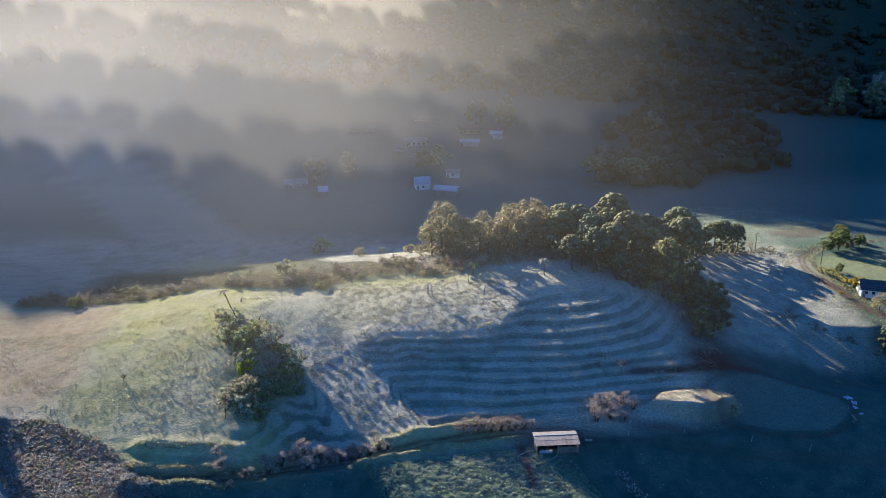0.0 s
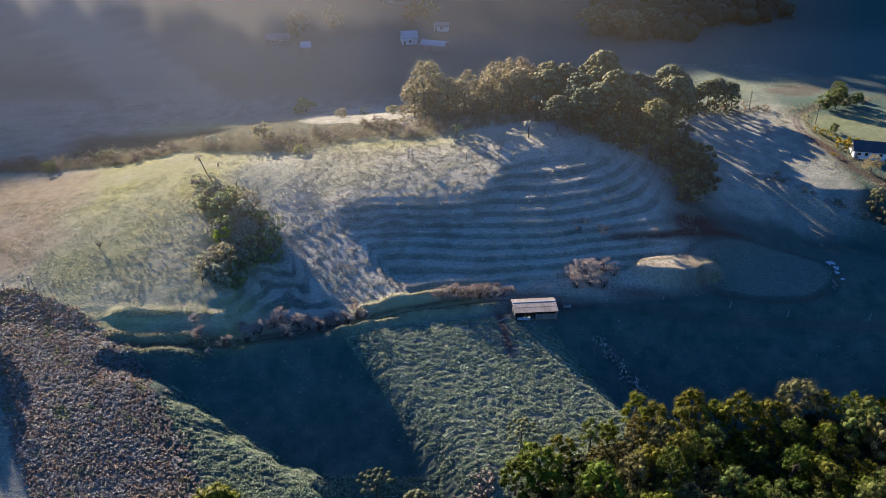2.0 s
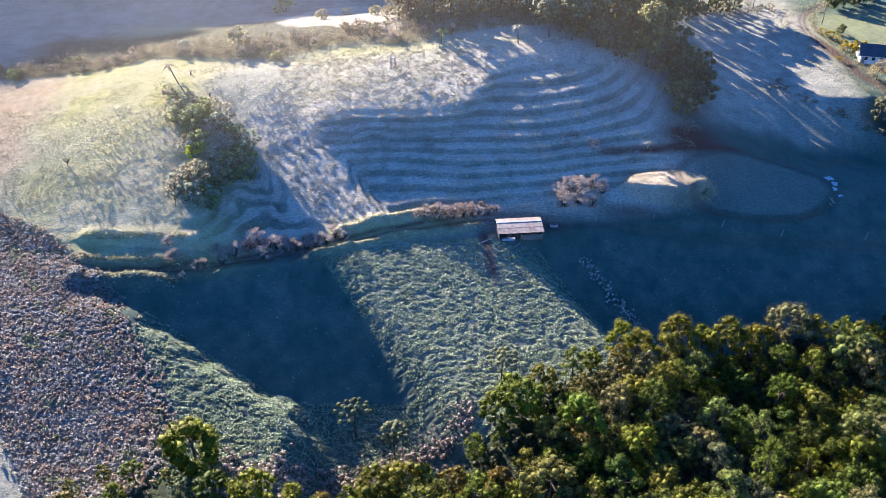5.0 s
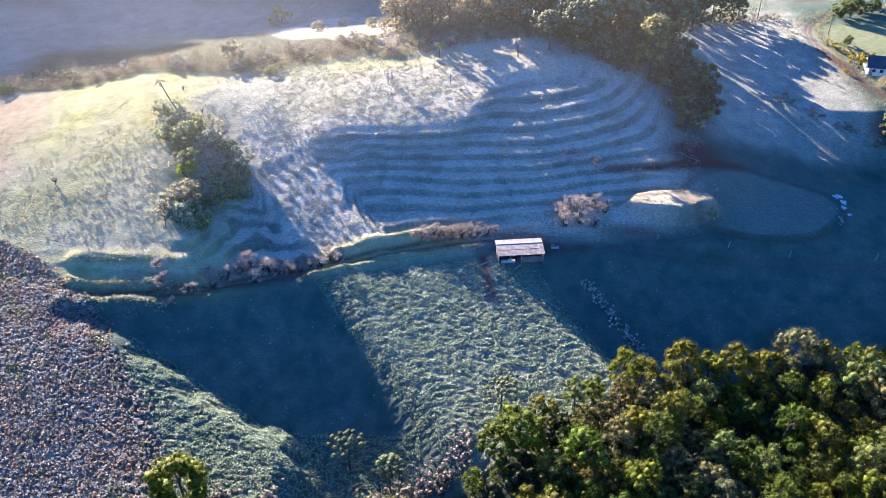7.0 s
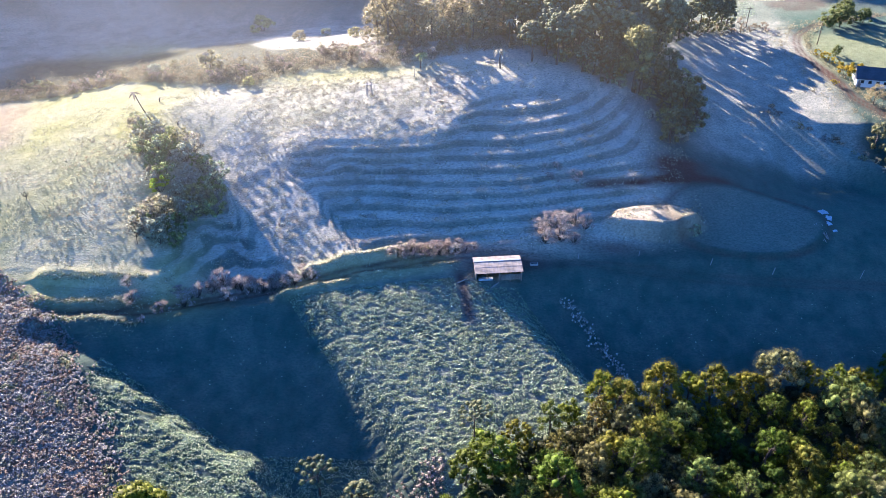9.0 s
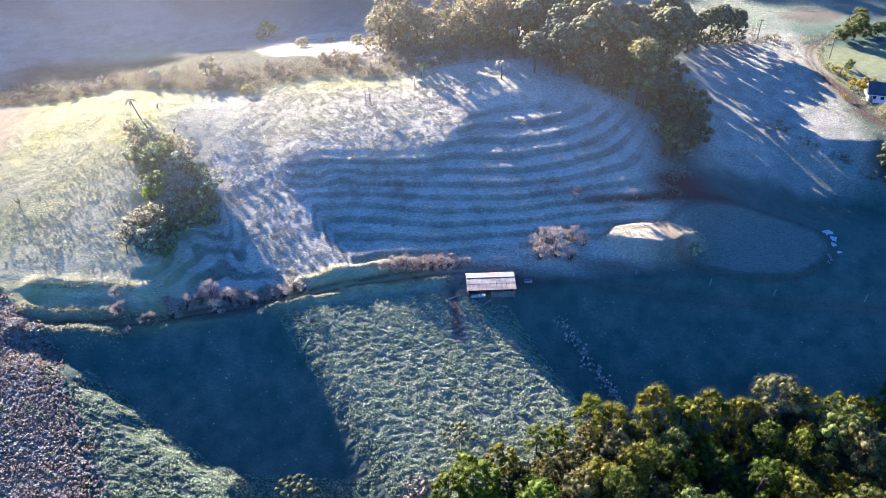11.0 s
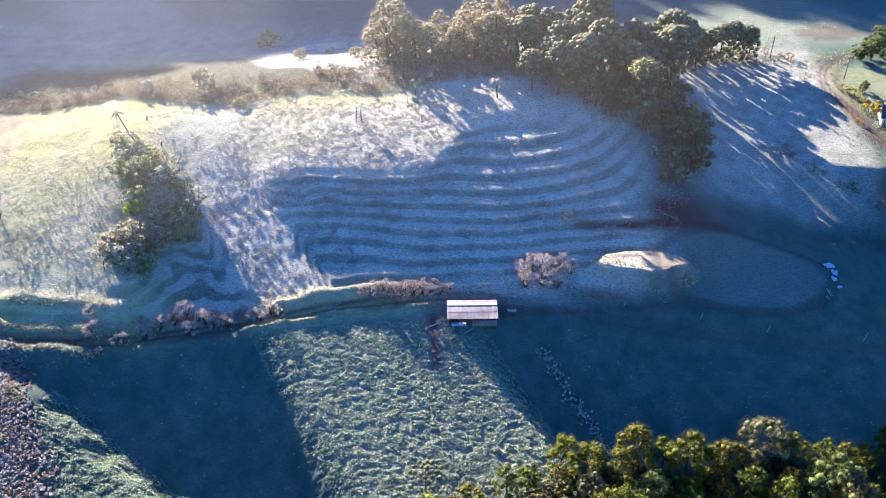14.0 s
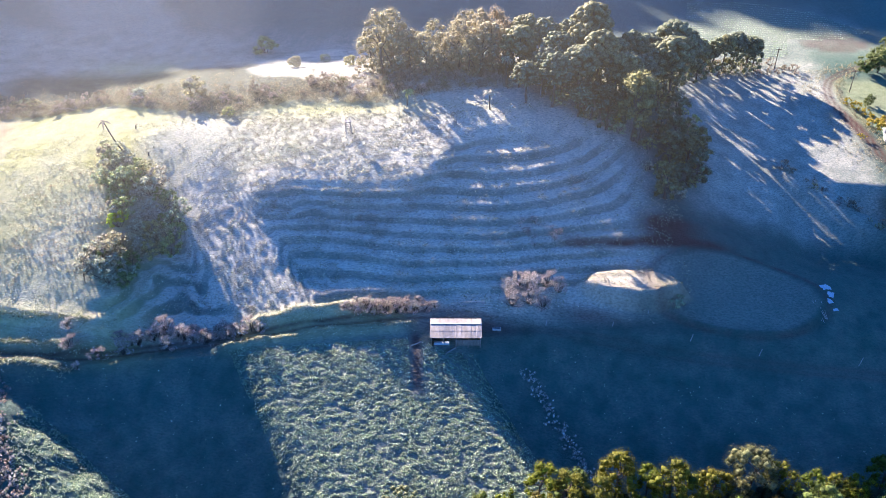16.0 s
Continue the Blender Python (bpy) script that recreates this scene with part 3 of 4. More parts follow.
def plant(kinds, x, y, rnd, lo=0.8, hi=1.2, sink=0.0, label="", group=""):
    """A copy of one of the kinds at that place on the ground, turned and sized by chance."""
    src = rnd.choice(kinds)
    s = rnd.uniform(lo, hi)
    ob = copy_thing(src, pose(x, y, gz(x, y) - sink, rnd.uniform(-4, 4), rnd.uniform(-4, 4), rnd.uniform(0, 360)) @ Matrix.Diagonal((s, s, s * rnd.uniform(0.9, 1.12), 1)))
    return tagged(ob, label, group=group)


def drop(kinds):
    for k in kinds:
        for o in (*k.children_recursive, k):
            bpy.data.objects.remove(o)


rnd = random.Random(5)
FOREST_L = "green broadleaf tree of the dense mixed wood"
forest_kinds = [broadleaf("forest_tree", 20 + k, h, r, M_FOREST, FOREST_L, "tree", int(n * 1.2), 56, lf * 0.8, b, 0.56) for k, (h, r, n, lf, b) in enumerate(
    ((10.5, 3.5, 40, 0.17, 0.28), (9.0, 4.0, 46, 0.17, 0.28), (12.0, 3.1, 36, 0.17, 0.25), (8.0, 3.0, 34, 0.15, 0.22), (11.0, 4.3, 52, 0.18, 0.3), (7.0, 3.5, 40, 0.15, 0.18), (9.5, 3.2, 36, 0.2, 0.25)))]
made = []
for _ in range(9000):
    x, y = rnd.uniform(-66, 118), rnd.uniform(80, 151)
    if x > 82 + (y - 90) * 0.7 or y > float(np.interp(x, *np.array(EDGE).T)):
        continue
    if any((x - a) ** 2 + (y - b) ** 2 < 4.6 ** 2 for a, b in made):
        continue
    made.append((x, y))
    lo, hi = (0.4, 0.65) if x < -40 else (0.62, 1.15)
    plant(forest_kinds, x, y, rnd, lo, hi, 0.2, group="trees of the near wood")
drop(forest_kinds)

# a broad pale tree where the ridge wood ends
broad = broadleaf("ridge_tree", 91, 20, 5.0, M_OLIVE, "broad olive-green tree at the end of the ridge wood", "tree", 110, 80, 0.14, 0.3, 0.62)
broad.matrix_basis = pose(59.5, 233, gz(59.5, 233))

# two lower trees before the wood, one of them an open young araucaria
thin_pine = araucaria("araucaria", 71, 9.0, 4.0, M_ARAUCARIA, "young araucaria with separate round tufts", True, 24, 40)
thin_pine.matrix_basis = pose(-17.5, 114.0, gz(-17.5, 114.0))
slim = araucaria("araucaria", 72, 9.5, 3.2, M_ARAUCARIA, "slim araucaria at the edge of the wood", False, 40, 40)
slim.matrix_basis = pose(-9.5, 109.5, gz(-9.5, 109.5))
tagged(thin_pine, group="trees of the near wood"), tagged(slim, group="trees of the near wood")
round_tree = broadleaf("forest_tree", 73, 11, 5.6, M_FOREST, "dark green bushy tree at the meadow's corner", "tree", 96, 60, 0.15, 0.12, 0.6)
round_tree.matrix_basis = pose(-46, 102, gz(-46, 102)) @ Matrix.Scale(0.95, 4)
tagged(copy_thing(thin_pine, pose(12, 122, gz(12, 122), 0, 0, 80) @ Matrix.Scale(0.9, 4)), "pale open-crowned tree at the edge of the wood")

# the ridge: autumn trees, araucarias, and the scrub along the crest
autumn = [broadleaf("autumn_tree", 50 + k, h, 5.6, M_AUTUMN, "orange-brown autumn tree on the ridge", "tree", 90, 54, 0.16, 0.02, 0.45) for k, h in enumerate((16.5, 17, 16))]
for x, y, s in ((-11, 257, 1.0), (-9, 264, 1.0), (-14, 261, 0.8), (-3, 260, 0.72), (2, 257, 0.68), (7, 261, 0.7), (4, 267, 0.75), (12, 257, 0.9), (17, 262, 1.0), (21, 257, 0.95), (14, 268, 0.95), (22, 266, 0.9), (-6, 262, 0.75), (0, 263, 0.66), (9, 258, 0.7), (18, 258, 0.85), (-12, 267, 0.7), (5, 255, 0.5), (15, 254, 0.55), (24, 261, 0.8), (11, 265, 0.75)):
    plant(autumn, x + rnd.uniform(-0.5, 0.5), y, rnd, s * 0.97, s * 1.03, group="autumn trees on the ridge")
drop(autumn)
pines = [araucaria("araucaria", 60 + k, h, r, M_ARAUCARIA, "tall araucaria pine with a flat tufted crown", False, 120, 30) for k, (h, r) in enumerate(((18, 5.8), (16.5, 5.2), (20, 6.4)))]
for x, y in ((29, 253), (35, 258), (39, 250), (45, 256), (50, 250), (36, 245), (45, 244), (54, 257), (60, 262), (65, 268), (42, 263), (57, 247), (30, 261), (48, 266), (62, 253), (70, 266), (74, 271), (77, 276), (67, 261), (72, 260)):
    plant(pines, x, y, rnd, 0.82, 1.0, group="araucarias on the ridge")
for x, y in ((31, 238), (38, 238), (45, 236), (35, 243), (52, 240)):
    plant(pines, x, y, rnd, 0.55, 0.72, group="araucarias on the ridge")
for x, y in ((84, 289), (89, 291), (93, 292), (97, 296), (79, 286), (72, 278), (75, 283), (70, 286), (102, 298)):
    plant(pines, x, y, rnd, 0.5, 0.64, group="araucarias on the ridge")
drop(pines)
slope_kinds = [broadleaf("slope_tree", 80 + k, h, r, M_ARAUCARIA, "dark evergreen tree on the shaded slope", "tree", 42, 44, 0.15, 0.1, 0.66) for k, (h, r) in enumerate(((11, 4.0), (8.5, 3.6), (13, 4.2)))]
# about ten beyond the saddle are added to shade the slope below them
for x, y in ((47, 238), (53, 240), (58, 240), (63, 246), (67, 252), (70, 258), (72, 245), (66, 238), (61, 232), (71, 235), (74, 228), (69, 226), (76, 222), (70, 218), (66, 213), (77, 231), (73, 265), (76, 272), (53, 233), (77, 238), (31, 249), (37, 253), (43, 249), (48, 258), (34, 262), (55, 252), (60, 256), (66, 263), (42, 258), (51, 245), (29, 256), (57, 262), (40, 242), (33, 255), (46, 252), (52, 262), (38, 259), (62, 249), (27, 259), (70, 270), (64, 258), (45, 262), (35, 248), (80, 284), (85, 287), (90, 290), (95, 292), (100, 294), (78, 291), (88, 296), (104, 297), (83, 279), (73, 284), (129, 226), (133, 221), (137, 229), (131, 214), (138, 217), (135, 208)):
    plant(slope_kinds, x + rnd.uniform(-1, 1), y + rnd.uniform(-1, 1), rnd, 0.7, 1.05, group="trees of the shaded slope")
drop(slope_kinds)

# ---- bushes ----
def inside(x, y, poly):
    hit = False
    for (ax, ay), (bx, by) in zip(poly, poly[1:] + poly[:1]):
        if (ay > y) != (by > y) and x < (bx - ax) * (y - ay) / (by - ay) + ax:
            hit = not hit
    return hit


def fill(kinds, poly, count, gap, rnd, lo, hi, group):
    xs, ys = [p[0] for p in poly], [p[1] for p in poly]
    done = []
    for _ in range(count * 60):
        x, y = rnd.uniform(min(xs), max(xs)), rnd.uniform(min(ys), max(ys))
        if len(done) < count and inside(x, y, poly) and math.hypot(x + 62.7, y - 188) > 3.3 and all((x - a) ** 2 + (y - b) ** 2 > gap * gap for a, b in done):
            done.append((x, y))
            plant(kinds, x, y, rnd, lo, hi, 0.1, group=group)


bushes = [shrub("bush", 100 + k, h, r, M_BUSH, "frosted green bush in a clump on the pasture", "bush", 24, 27, 0.16, 0, True) for k, (h, r) in enumerate(((3.0, 1.9), (2.3, 1.7), (3.8, 2.2)))]
fill(bushes, [(-78, 215), (-69, 212), (-56, 201), (-49, 193), (-49, 183), (-57, 180), (-64, 187), (-69, 197)], 50, 2.2, rnd, 0.9, 1.55, "bushes of the hillside clump")
fill(bushes, [(-66, 182), (-57, 180), (-54, 174), (-60, 171), (-66, 174)], 12, 2.2, rnd, 1.1, 1.6, "bushes of the hillside clump")
for x, y, s in ((-63.5, 176.5, 1.7), (-66, 179, 1.3), (-61, 183, 1.2)):
    plant(bushes, x, y, rnd, s, s, 0.2, "tall olive-green bush at the foot of the clump", "bushes of the hillside clump")
lime = shrub("bush", 110, 2.8, 1.5, M_LIME, "bright lime-yellow bush among green ones", "bush", 14, 50, 0.16)
lime.matrix_basis = pose(-63.4, 188.6, gz(-63.4, 188.6) + 0.1) @ Matrix.Scale(1.75, 4)

crest_kinds = [shrub("crest_bush", 120 + k, h, r, M_CREST, "frosty brown scrub bush on the crest", "bush", 12, 30, 0.17, 3, False) for k, (h, r) in enumerate(((2.2, 1.7), (1.6, 1.5), (3.2, 1.7)))]
for _ in range(150):
    x = rnd.uniform(-150, 26)
    y = float(np.interp(x, *np.array(BAND).T)) + abs(rnd.gauss(0, 1)) * (8.5 if x > -72 else 6.0) + 0.5
    plant(crest_kinds, x, y, rnd, 0.7, 1.3, 0.1, group="scrub along the crest")
for x, y, s in ((-62.5, 244, 2.0), (-48.3, 231.5, 1.2), (-130, 239, 1.5), (-112, 246, 1.3), (-78, 244, 1.5), (-57.5, 300, 2.6), (-40, 272, 1.5), (-22, 270, 1.4), (-33, 283, 1.2), (-117, 250, 1.2)):
    plant(bushes, x, y, rnd, s, s, 0.2, "round dark tree standing alone in the scrub", "lone trees of the crest")
fill(crest_kinds, [(-30, 246), (25, 248), (30, 270), (-20, 274)], 60, 2.5, rnd, 0.7, 1.2, "scrub along the crest")
# undergrowth between the pines and down the shaded slope
fill(bushes, [(24, 246), (60, 232), (66, 208), (80, 216), (82, 240), (76, 280), (40, 268)], 70, 2.8, rnd, 0.7, 1.3, "undergrowth of the ridge wood")
fill(crest_kinds, [(78, 282), (104, 290), (120, 296), (112, 302), (84, 298)], 34, 2.6, rnd, 0.6, 1.1, "scrub beyond the saddle")
fill(crest_kinds, [(98, 236), (106, 226), (116, 214), (124, 205), (126, 208), (112, 224), (102, 238)], 16, 1.6, rnd, 0.3, 1.25, "scrub on the far bank")

pinks = [shrub("frosted_shrub", 140 + k, h, r, M_PINK, "leafless pinkish shrub white with frost by the cart road", "shrub", 22, 56, 0.075, 10, False) for k, (h, r) in enumerate(((2.6, 1.5), (2.0, 1.3), (3.1, 1.6)))]
for x, y in ((28.9, 179), (31.5, 181), (33.8, 180), (38.1, 182), (40, 180.5), (36.9, 176.4), (30.1, 176.1), (34, 177), (-4.5, 170.3), (-2.9, 170.6), (-1, 171), (1, 171.3), (3, 171.4), (5, 171.8), (7, 172.2), (9, 172.5), (11.2, 173.1), (13.1, 173.7), (-41.2, 161.8), (-43.8, 162.2), (-39.4, 161), (-37.3, 160.8), (-34.6, 160.7), (-32.2, 161.4), (-30, 162), (-27.9, 162.7), (-25.5, 164.3), (-23.5, 164.6), (-41.9, 157.9), (-45.5, 159.5), (-48.5, 158.5), (-52.8, 159.4), (-51, 156), (-62, 155.5), (-64, 160)):
    plant(pinks, x, y - 0.8, rnd, *((1.3, 1.75) if x > 25 else (1.05, 1.45)), 0.1, group="frosted shrubs by the road")
for k in range(30):
    x = -50 + k * 1.0 if k < 22 else -6 + (k - 22) * 2.2
    y = float(curve(x, ROAD, 6.0)) + 2.6 + rnd.uniform(-0.9, 0.9)
    plant(pinks, x, y, rnd, 0.6, 1.15, 0.1, group="frosted shrubs by the road")
plant(bushes, 66, 178.6, rnd, 1.05, 1.05, 0.1, "yellowish-green bush at the foot of the knoll", "bushes of the knoll")
plant(pinks, -55.7, 153.6, rnd, 1.2, 1.2, 0.1, "round shrub grey-white with thick frost", "frosted shrubs by the road")
plant(pinks, -59.0, 150.0, rnd, 0.7, 0.7, 0.1, "low shrub grey-white with frost", "frosted shrubs by the road")
small = [shrub("frosted_shrub", 145, 2.4, 1.5, M_PINK, "low frost-covered weed on a terrace", "shrub", 6, 26, 0.2, 0, False)]
for _ in range(14):
    plant(small, rnd.uniform(30, 41), rnd.uniform(190, 197), rnd, 0.45, 0.85, 0.05, "low frost-covered weed on a terrace", "frosted weeds")
for _ in range(90):
    plant(small, rnd.uniform(-35, 62), rnd.uniform(176, 222), rnd, 0.14, 0.3, 0.04, "small frost-covered weed on a terrace", "frosted weeds")
drop(pinks), drop(small), drop(crest_kinds)

# the lane and the farmhouse side
yellow = shrub("bush", 150, 3.4, 1.9, M_YELLOW, "yellow-leaved bush beside the lane", "bush", 18, 48, 0.17)
for x, y, s in ((127.5, 274, 0.8), (129, 271, 0.9), (131, 268, 0.8), (131.5, 260.5, 1.5), (134, 259, 1.5), (126.5, 255, 0.6)):
    tagged(copy_thing(yellow, pose(x, y, gz(x, y), 0, 0, rnd.uniform(0, 360)) @ Matrix.Scale(s, 4)), group="yellow bushes by the lane")
drop([yellow])
lane_kinds = [broadleaf("lane_tree", 154 + k, h, r, M_LANE, "round green tree by the lane", "tree", 46, 50, 0.2, 0.15, 0.6) for k, (h, r) in enumerate(((8, 3.6), (7, 3.2)))]
for x, y, s in ((133.5, 274, 1.0), (139, 298, 1.7), (143, 297, 2.2), (146, 303, 2.0), (152, 300, 1.6), (150, 312, 1.5)):
    plant(lane_kinds, x, y, rnd, s * 0.5, s * 0.5, 0.1, "round green tree by the lane", "trees by the lane")
drop(lane_kinds)
drop(bushes)
russet = broadleaf("russet_tree", 152, 6.5, 3.2, M_AUTUMN, "russet half-bare tree below the farmhouse", "tree", 36, 46, 0.2, 0.2)
russet.matrix_basis = pose(134, 243, gz(134, 243))
tagged(copy_thing(russet, pose(139, 237, gz(139, 237), 0, 0, 120)), "russet tree on the bank")


# ---- wild growth that nobody could count ----
def leaf_stuff(name, xy, radius, per, leaf, mat, label, category, up=0.6, seed=1, core=0.0, heart=(CORE_V, CORE_F)):
    rng = np.random.RandomState(seed)
    xy = np.asarray(xy, float)
    r = radius * rng.uniform(0.6, 1.4, len(xy))
    c = np.column_stack([xy, land(xy[:, 0], xy[:, 1]) + r * up])
    v, f = leaf_cloud(rng, c, r, per, leaf, 0.9, core, heart)
    return tagged(mesh_object(name, v, f, mat, smooth=bool(core)), label, category, kind="stuff")


rng = np.random.RandomState(31)
WEEDS = [(-130, 172), (-110, 170), (-97, 164), (-84, 155), (-75, 147), (-69, 136), (-60, 124), (-54, 112), (-52, 100), (-62, 86), (-130, 86)]
pts = rng.uniform((-130, 86), (-50, 172), (38000, 2))
# pale weeds left out beyond the shadow's edge, deepening the shade there
pts = [p for p in pts if inside(p[0] - rng.normal(0, 1.4), p[1], WEEDS) and p[0] > -96 + (126 - p[1]) * 0.66 + rng.normal(0, 0.7)]
leaf_stuff("dry_weeds", pts, 0.4, 6, 0.2, M_SCRUB, "waist-high frosted grey-brown weeds", "weeds", 0.6, 3, 0.55)
# the near wood's floor, coloured dark for the shade between its trees, and the pale shrubs along its edge
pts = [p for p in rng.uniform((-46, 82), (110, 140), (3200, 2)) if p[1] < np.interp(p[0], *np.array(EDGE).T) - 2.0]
leaf_stuff("undergrowth", pts, 1.1, 9, 0.3, M_FAR, "undergrowth added dark for the shade between the near wood's trees", "undergrowth", 0.6, 12, 0.7)
EDGE_Y = np.array(EDGE).T
pts = np.column_stack([rng.uniform(-42, 6, 700), rng.normal(0, 2.4, 700)])
pts[:, 1] += np.interp(pts[:, 0], *EDGE_Y) + 6.0
leaf_stuff("edge_scrub", pts, 0.6, 12, 0.14, M_PINK, "pale pinkish frosted scrub along the wood's edge", "scrub", 0.8, 13, 0.6)
pts = rng.uniform((-34, 174), (62, 226), (5000, 2))
pts = pts[(fractal(pts[:, 0], pts[:, 1], 6, 61) > 0.58) & (rng.rand(5000) < 0.4)]
leaf_stuff("terrace_weeds", pts, 0.34, 9, 0.15, M_RIME, "small frost-white weeds scattered over the terraces", "weeds", 0.6, 15)
# frosted tufts in line with the sun, whitened to show a streak of sunlight
pts = np.column_stack([rng.normal(0, 0.9, 160), rng.uniform(-0.7, 1.7, 160)])
pts = np.column_stack([38 + pts[:, 0] + 6.6 * pts[:, 1], 154.6 - 9.5 * pts[:, 1]])
leaf_stuff("frosted_tufts", pts, 0.4, 10, 0.14, M_STREAK, "tall frosted tufts whitened for a sunlit streak across the field", "grass", 0.7, 14, 0.5)
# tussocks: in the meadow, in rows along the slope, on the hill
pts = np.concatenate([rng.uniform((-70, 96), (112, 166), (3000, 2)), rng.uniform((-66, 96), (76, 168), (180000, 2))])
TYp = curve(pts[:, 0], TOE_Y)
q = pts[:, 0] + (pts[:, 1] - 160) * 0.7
# pale tussocks kept mostly to the sunlit strips, their colour brightening them
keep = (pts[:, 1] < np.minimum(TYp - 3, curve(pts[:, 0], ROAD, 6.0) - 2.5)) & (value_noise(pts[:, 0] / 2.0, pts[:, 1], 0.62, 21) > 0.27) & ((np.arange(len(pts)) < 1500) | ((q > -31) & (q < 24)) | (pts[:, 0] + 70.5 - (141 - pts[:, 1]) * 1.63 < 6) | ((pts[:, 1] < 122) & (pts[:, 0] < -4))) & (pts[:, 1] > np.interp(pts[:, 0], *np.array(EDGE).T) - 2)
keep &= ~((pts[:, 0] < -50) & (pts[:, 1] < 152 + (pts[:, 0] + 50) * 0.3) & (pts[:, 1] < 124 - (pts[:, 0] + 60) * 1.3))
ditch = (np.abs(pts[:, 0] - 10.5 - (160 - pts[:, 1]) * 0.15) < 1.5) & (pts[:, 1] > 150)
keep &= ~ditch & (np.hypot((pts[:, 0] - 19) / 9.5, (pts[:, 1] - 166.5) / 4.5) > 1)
leaf_stuff("meadow_grass", pts[keep], 0.17, 3, 0.14, M_MEADOW, "uneven frosted meadow tussocks, pale and kept to the sunlit strips", "grass", 0.35, 4)
pts = rng.uniform((-152, 146), (70, 246), (52000, 2))
TYp, CYp = curve(pts[:, 0], TOE_Y), curve(pts[:, 0], TOP_Y)
keep = (pts[:, 1] > TYp + np.where(pts[:, 0] < -52, -8, 3)) & ~((pts[:, 0] < -84) & (pts[:, 1] < 166)) & (pts[:, 1] < CYp + 6) & (fractal(pts[:, 0], pts[:, 1], 4, 33) > 0.46)
leaf_stuff("hill_grass", pts[keep], 0.2, 4, 0.13, M_TUFT, "short frosted tussocks on the hillside", "grass", 0.3, 5)
pts = rng.uniform((-62, 168), (14, 232), (56000, 2))
keep = (pts[:, 1] > curve(pts[:, 0], ROAD, 6.0) + 4) & (pts[:, 1] < curve(pts[:, 0], TOP_Y) + 4) & (value_noise(pts[:, 0], pts[:, 1], 1.1, 37) > 0.5)
keep &= np.abs(pts[:, 0] + 30 - (pts[:, 1] - 170) * 0.35) < 16 + (pts[:, 1] - 168) * 0.35
leaf_stuff("rimed_tussocks", pts[keep], 0.13, 3, 0.11, M_RIME, "dense rimed tussocks on the crest and spur", "grass", 0.3, 16)
bx = rng.uniform(-32, 10, 1800)
by = curve(bx, ROAD, 6.0) + np.where(rng.rand(1800) < 0.5, 3.0, -2.6) + rng.normal(0, 0.8, 1800)
leaf_stuff("bank_grass", np.column_stack([bx, by]), 0.16, 4, 0.11, M_TUFT, "yellowish frosted grass on the roadside banks", "grass", 0.4, 19)
bx = rng.uniform(-84, -60, 900)
by = np.choose(rng.randint(0, 3, 900), (160.9, 154.7, 149.2)) + rng.normal(0, 0.45, 900)
leaf_stuff("bank_tufts", np.column_stack([bx, by]), 0.3, 6, 0.16, M_TUFT, "tall frosted tufts along the low banks", "grass", 0.6, 20)
pts = rng.uniform((-104, 168), (-64, 212), (900, 2))
pts = pts[fractal(pts[:, 0], pts[:, 1], 8, 39) > 0.5]
leaf_stuff("brown_sprigs", pts, 0.28, 6, 0.13, M_AUTUMN, "dry brown sprigs standing in the short grass", "weeds", 0.9, 17)
pts = []
for k in range(28):
    y0 = 302 + k * 2.3
    for x in np.arange(84, 152, 0.6):
        if inside(x, y0 + (x - 100) * -0.12, [(84, 312), (104, 303), (118, 310), (121, 325), (141, 326), (152, 334), (138, 355), (116, 364), (92, 362)]):
            pts.append((x + rng.uniform(-0.3, 0.3), y0 + (x - 100) * -0.12 + rng.uniform(-0.2, 0.2)))
leaf_stuff("crop_rows", pts, 0.26, 6, 0.2, M_MEADOW, "rows of a frosted crop on the far slope", "crop", 0.5, 6)
pts = []
for _ in range(900):
    k = rng.randint(len(LANE) - 1)
    f, side = rng.rand(), rng.choice((-1, 1))
    x, y = LANE[k][0] + (LANE[k + 1][0] - LANE[k][0]) * f, LANE[k][1] + (LANE[k + 1][1] - LANE[k][1]) * f
    pts.append((x + side * (2.4 + abs(rng.normal()) * (5 if side < 0 else 1.2)), y + rng.normal()))
leaf_stuff("verge_scrub", pts, 0.5, 9, 0.15, M_CREST, "brownish frosted scrub along the lane's verges", "scrub", 0.6, 18)
pts = []
for _ in range(2600):
    x = rng.uniform(-150, 28)
    pts.append((x, float(np.interp(x, *np.array(BAND).T)) + abs(rng.normal()) * (9.5 if x > -72 else 7.0)))
leaf_stuff("crest_scrub", pts, 0.95, 24, 0.16, M_CREST, "frosted brown scrub filling the crest of the ridge", "scrub", 0.7, 8)
# woods of the far slopes
pts = []
for _ in range(11000):
    a, d = rng.uniform(-0.75, 0.75), rng.uniform(190, 1500)
    x, y = math.sin(a) * d, 200 + math.cos(a) * d
    dense = 0.9 if np.hypot(x * 0.8, y - 200) > 430 else 0.0
    if inside(x, y, [(66, 402), (112, 396), (124, 424), (168, 424), (200, 520), (182, 610), (144, 620), (88, 520)]):
        dense = 1.6
    if rng.rand() < dense * (0.3 + value_noise(x, y, 70, 41)):
        pts.append((x, y))
leaf_stuff("far_woods", pts, 4.6, 12, 1.0, M_FAR, "dark wooded slopes beyond the valley", "woods", 0.7, 7, 0.8, (BALL_V, BALL_F))


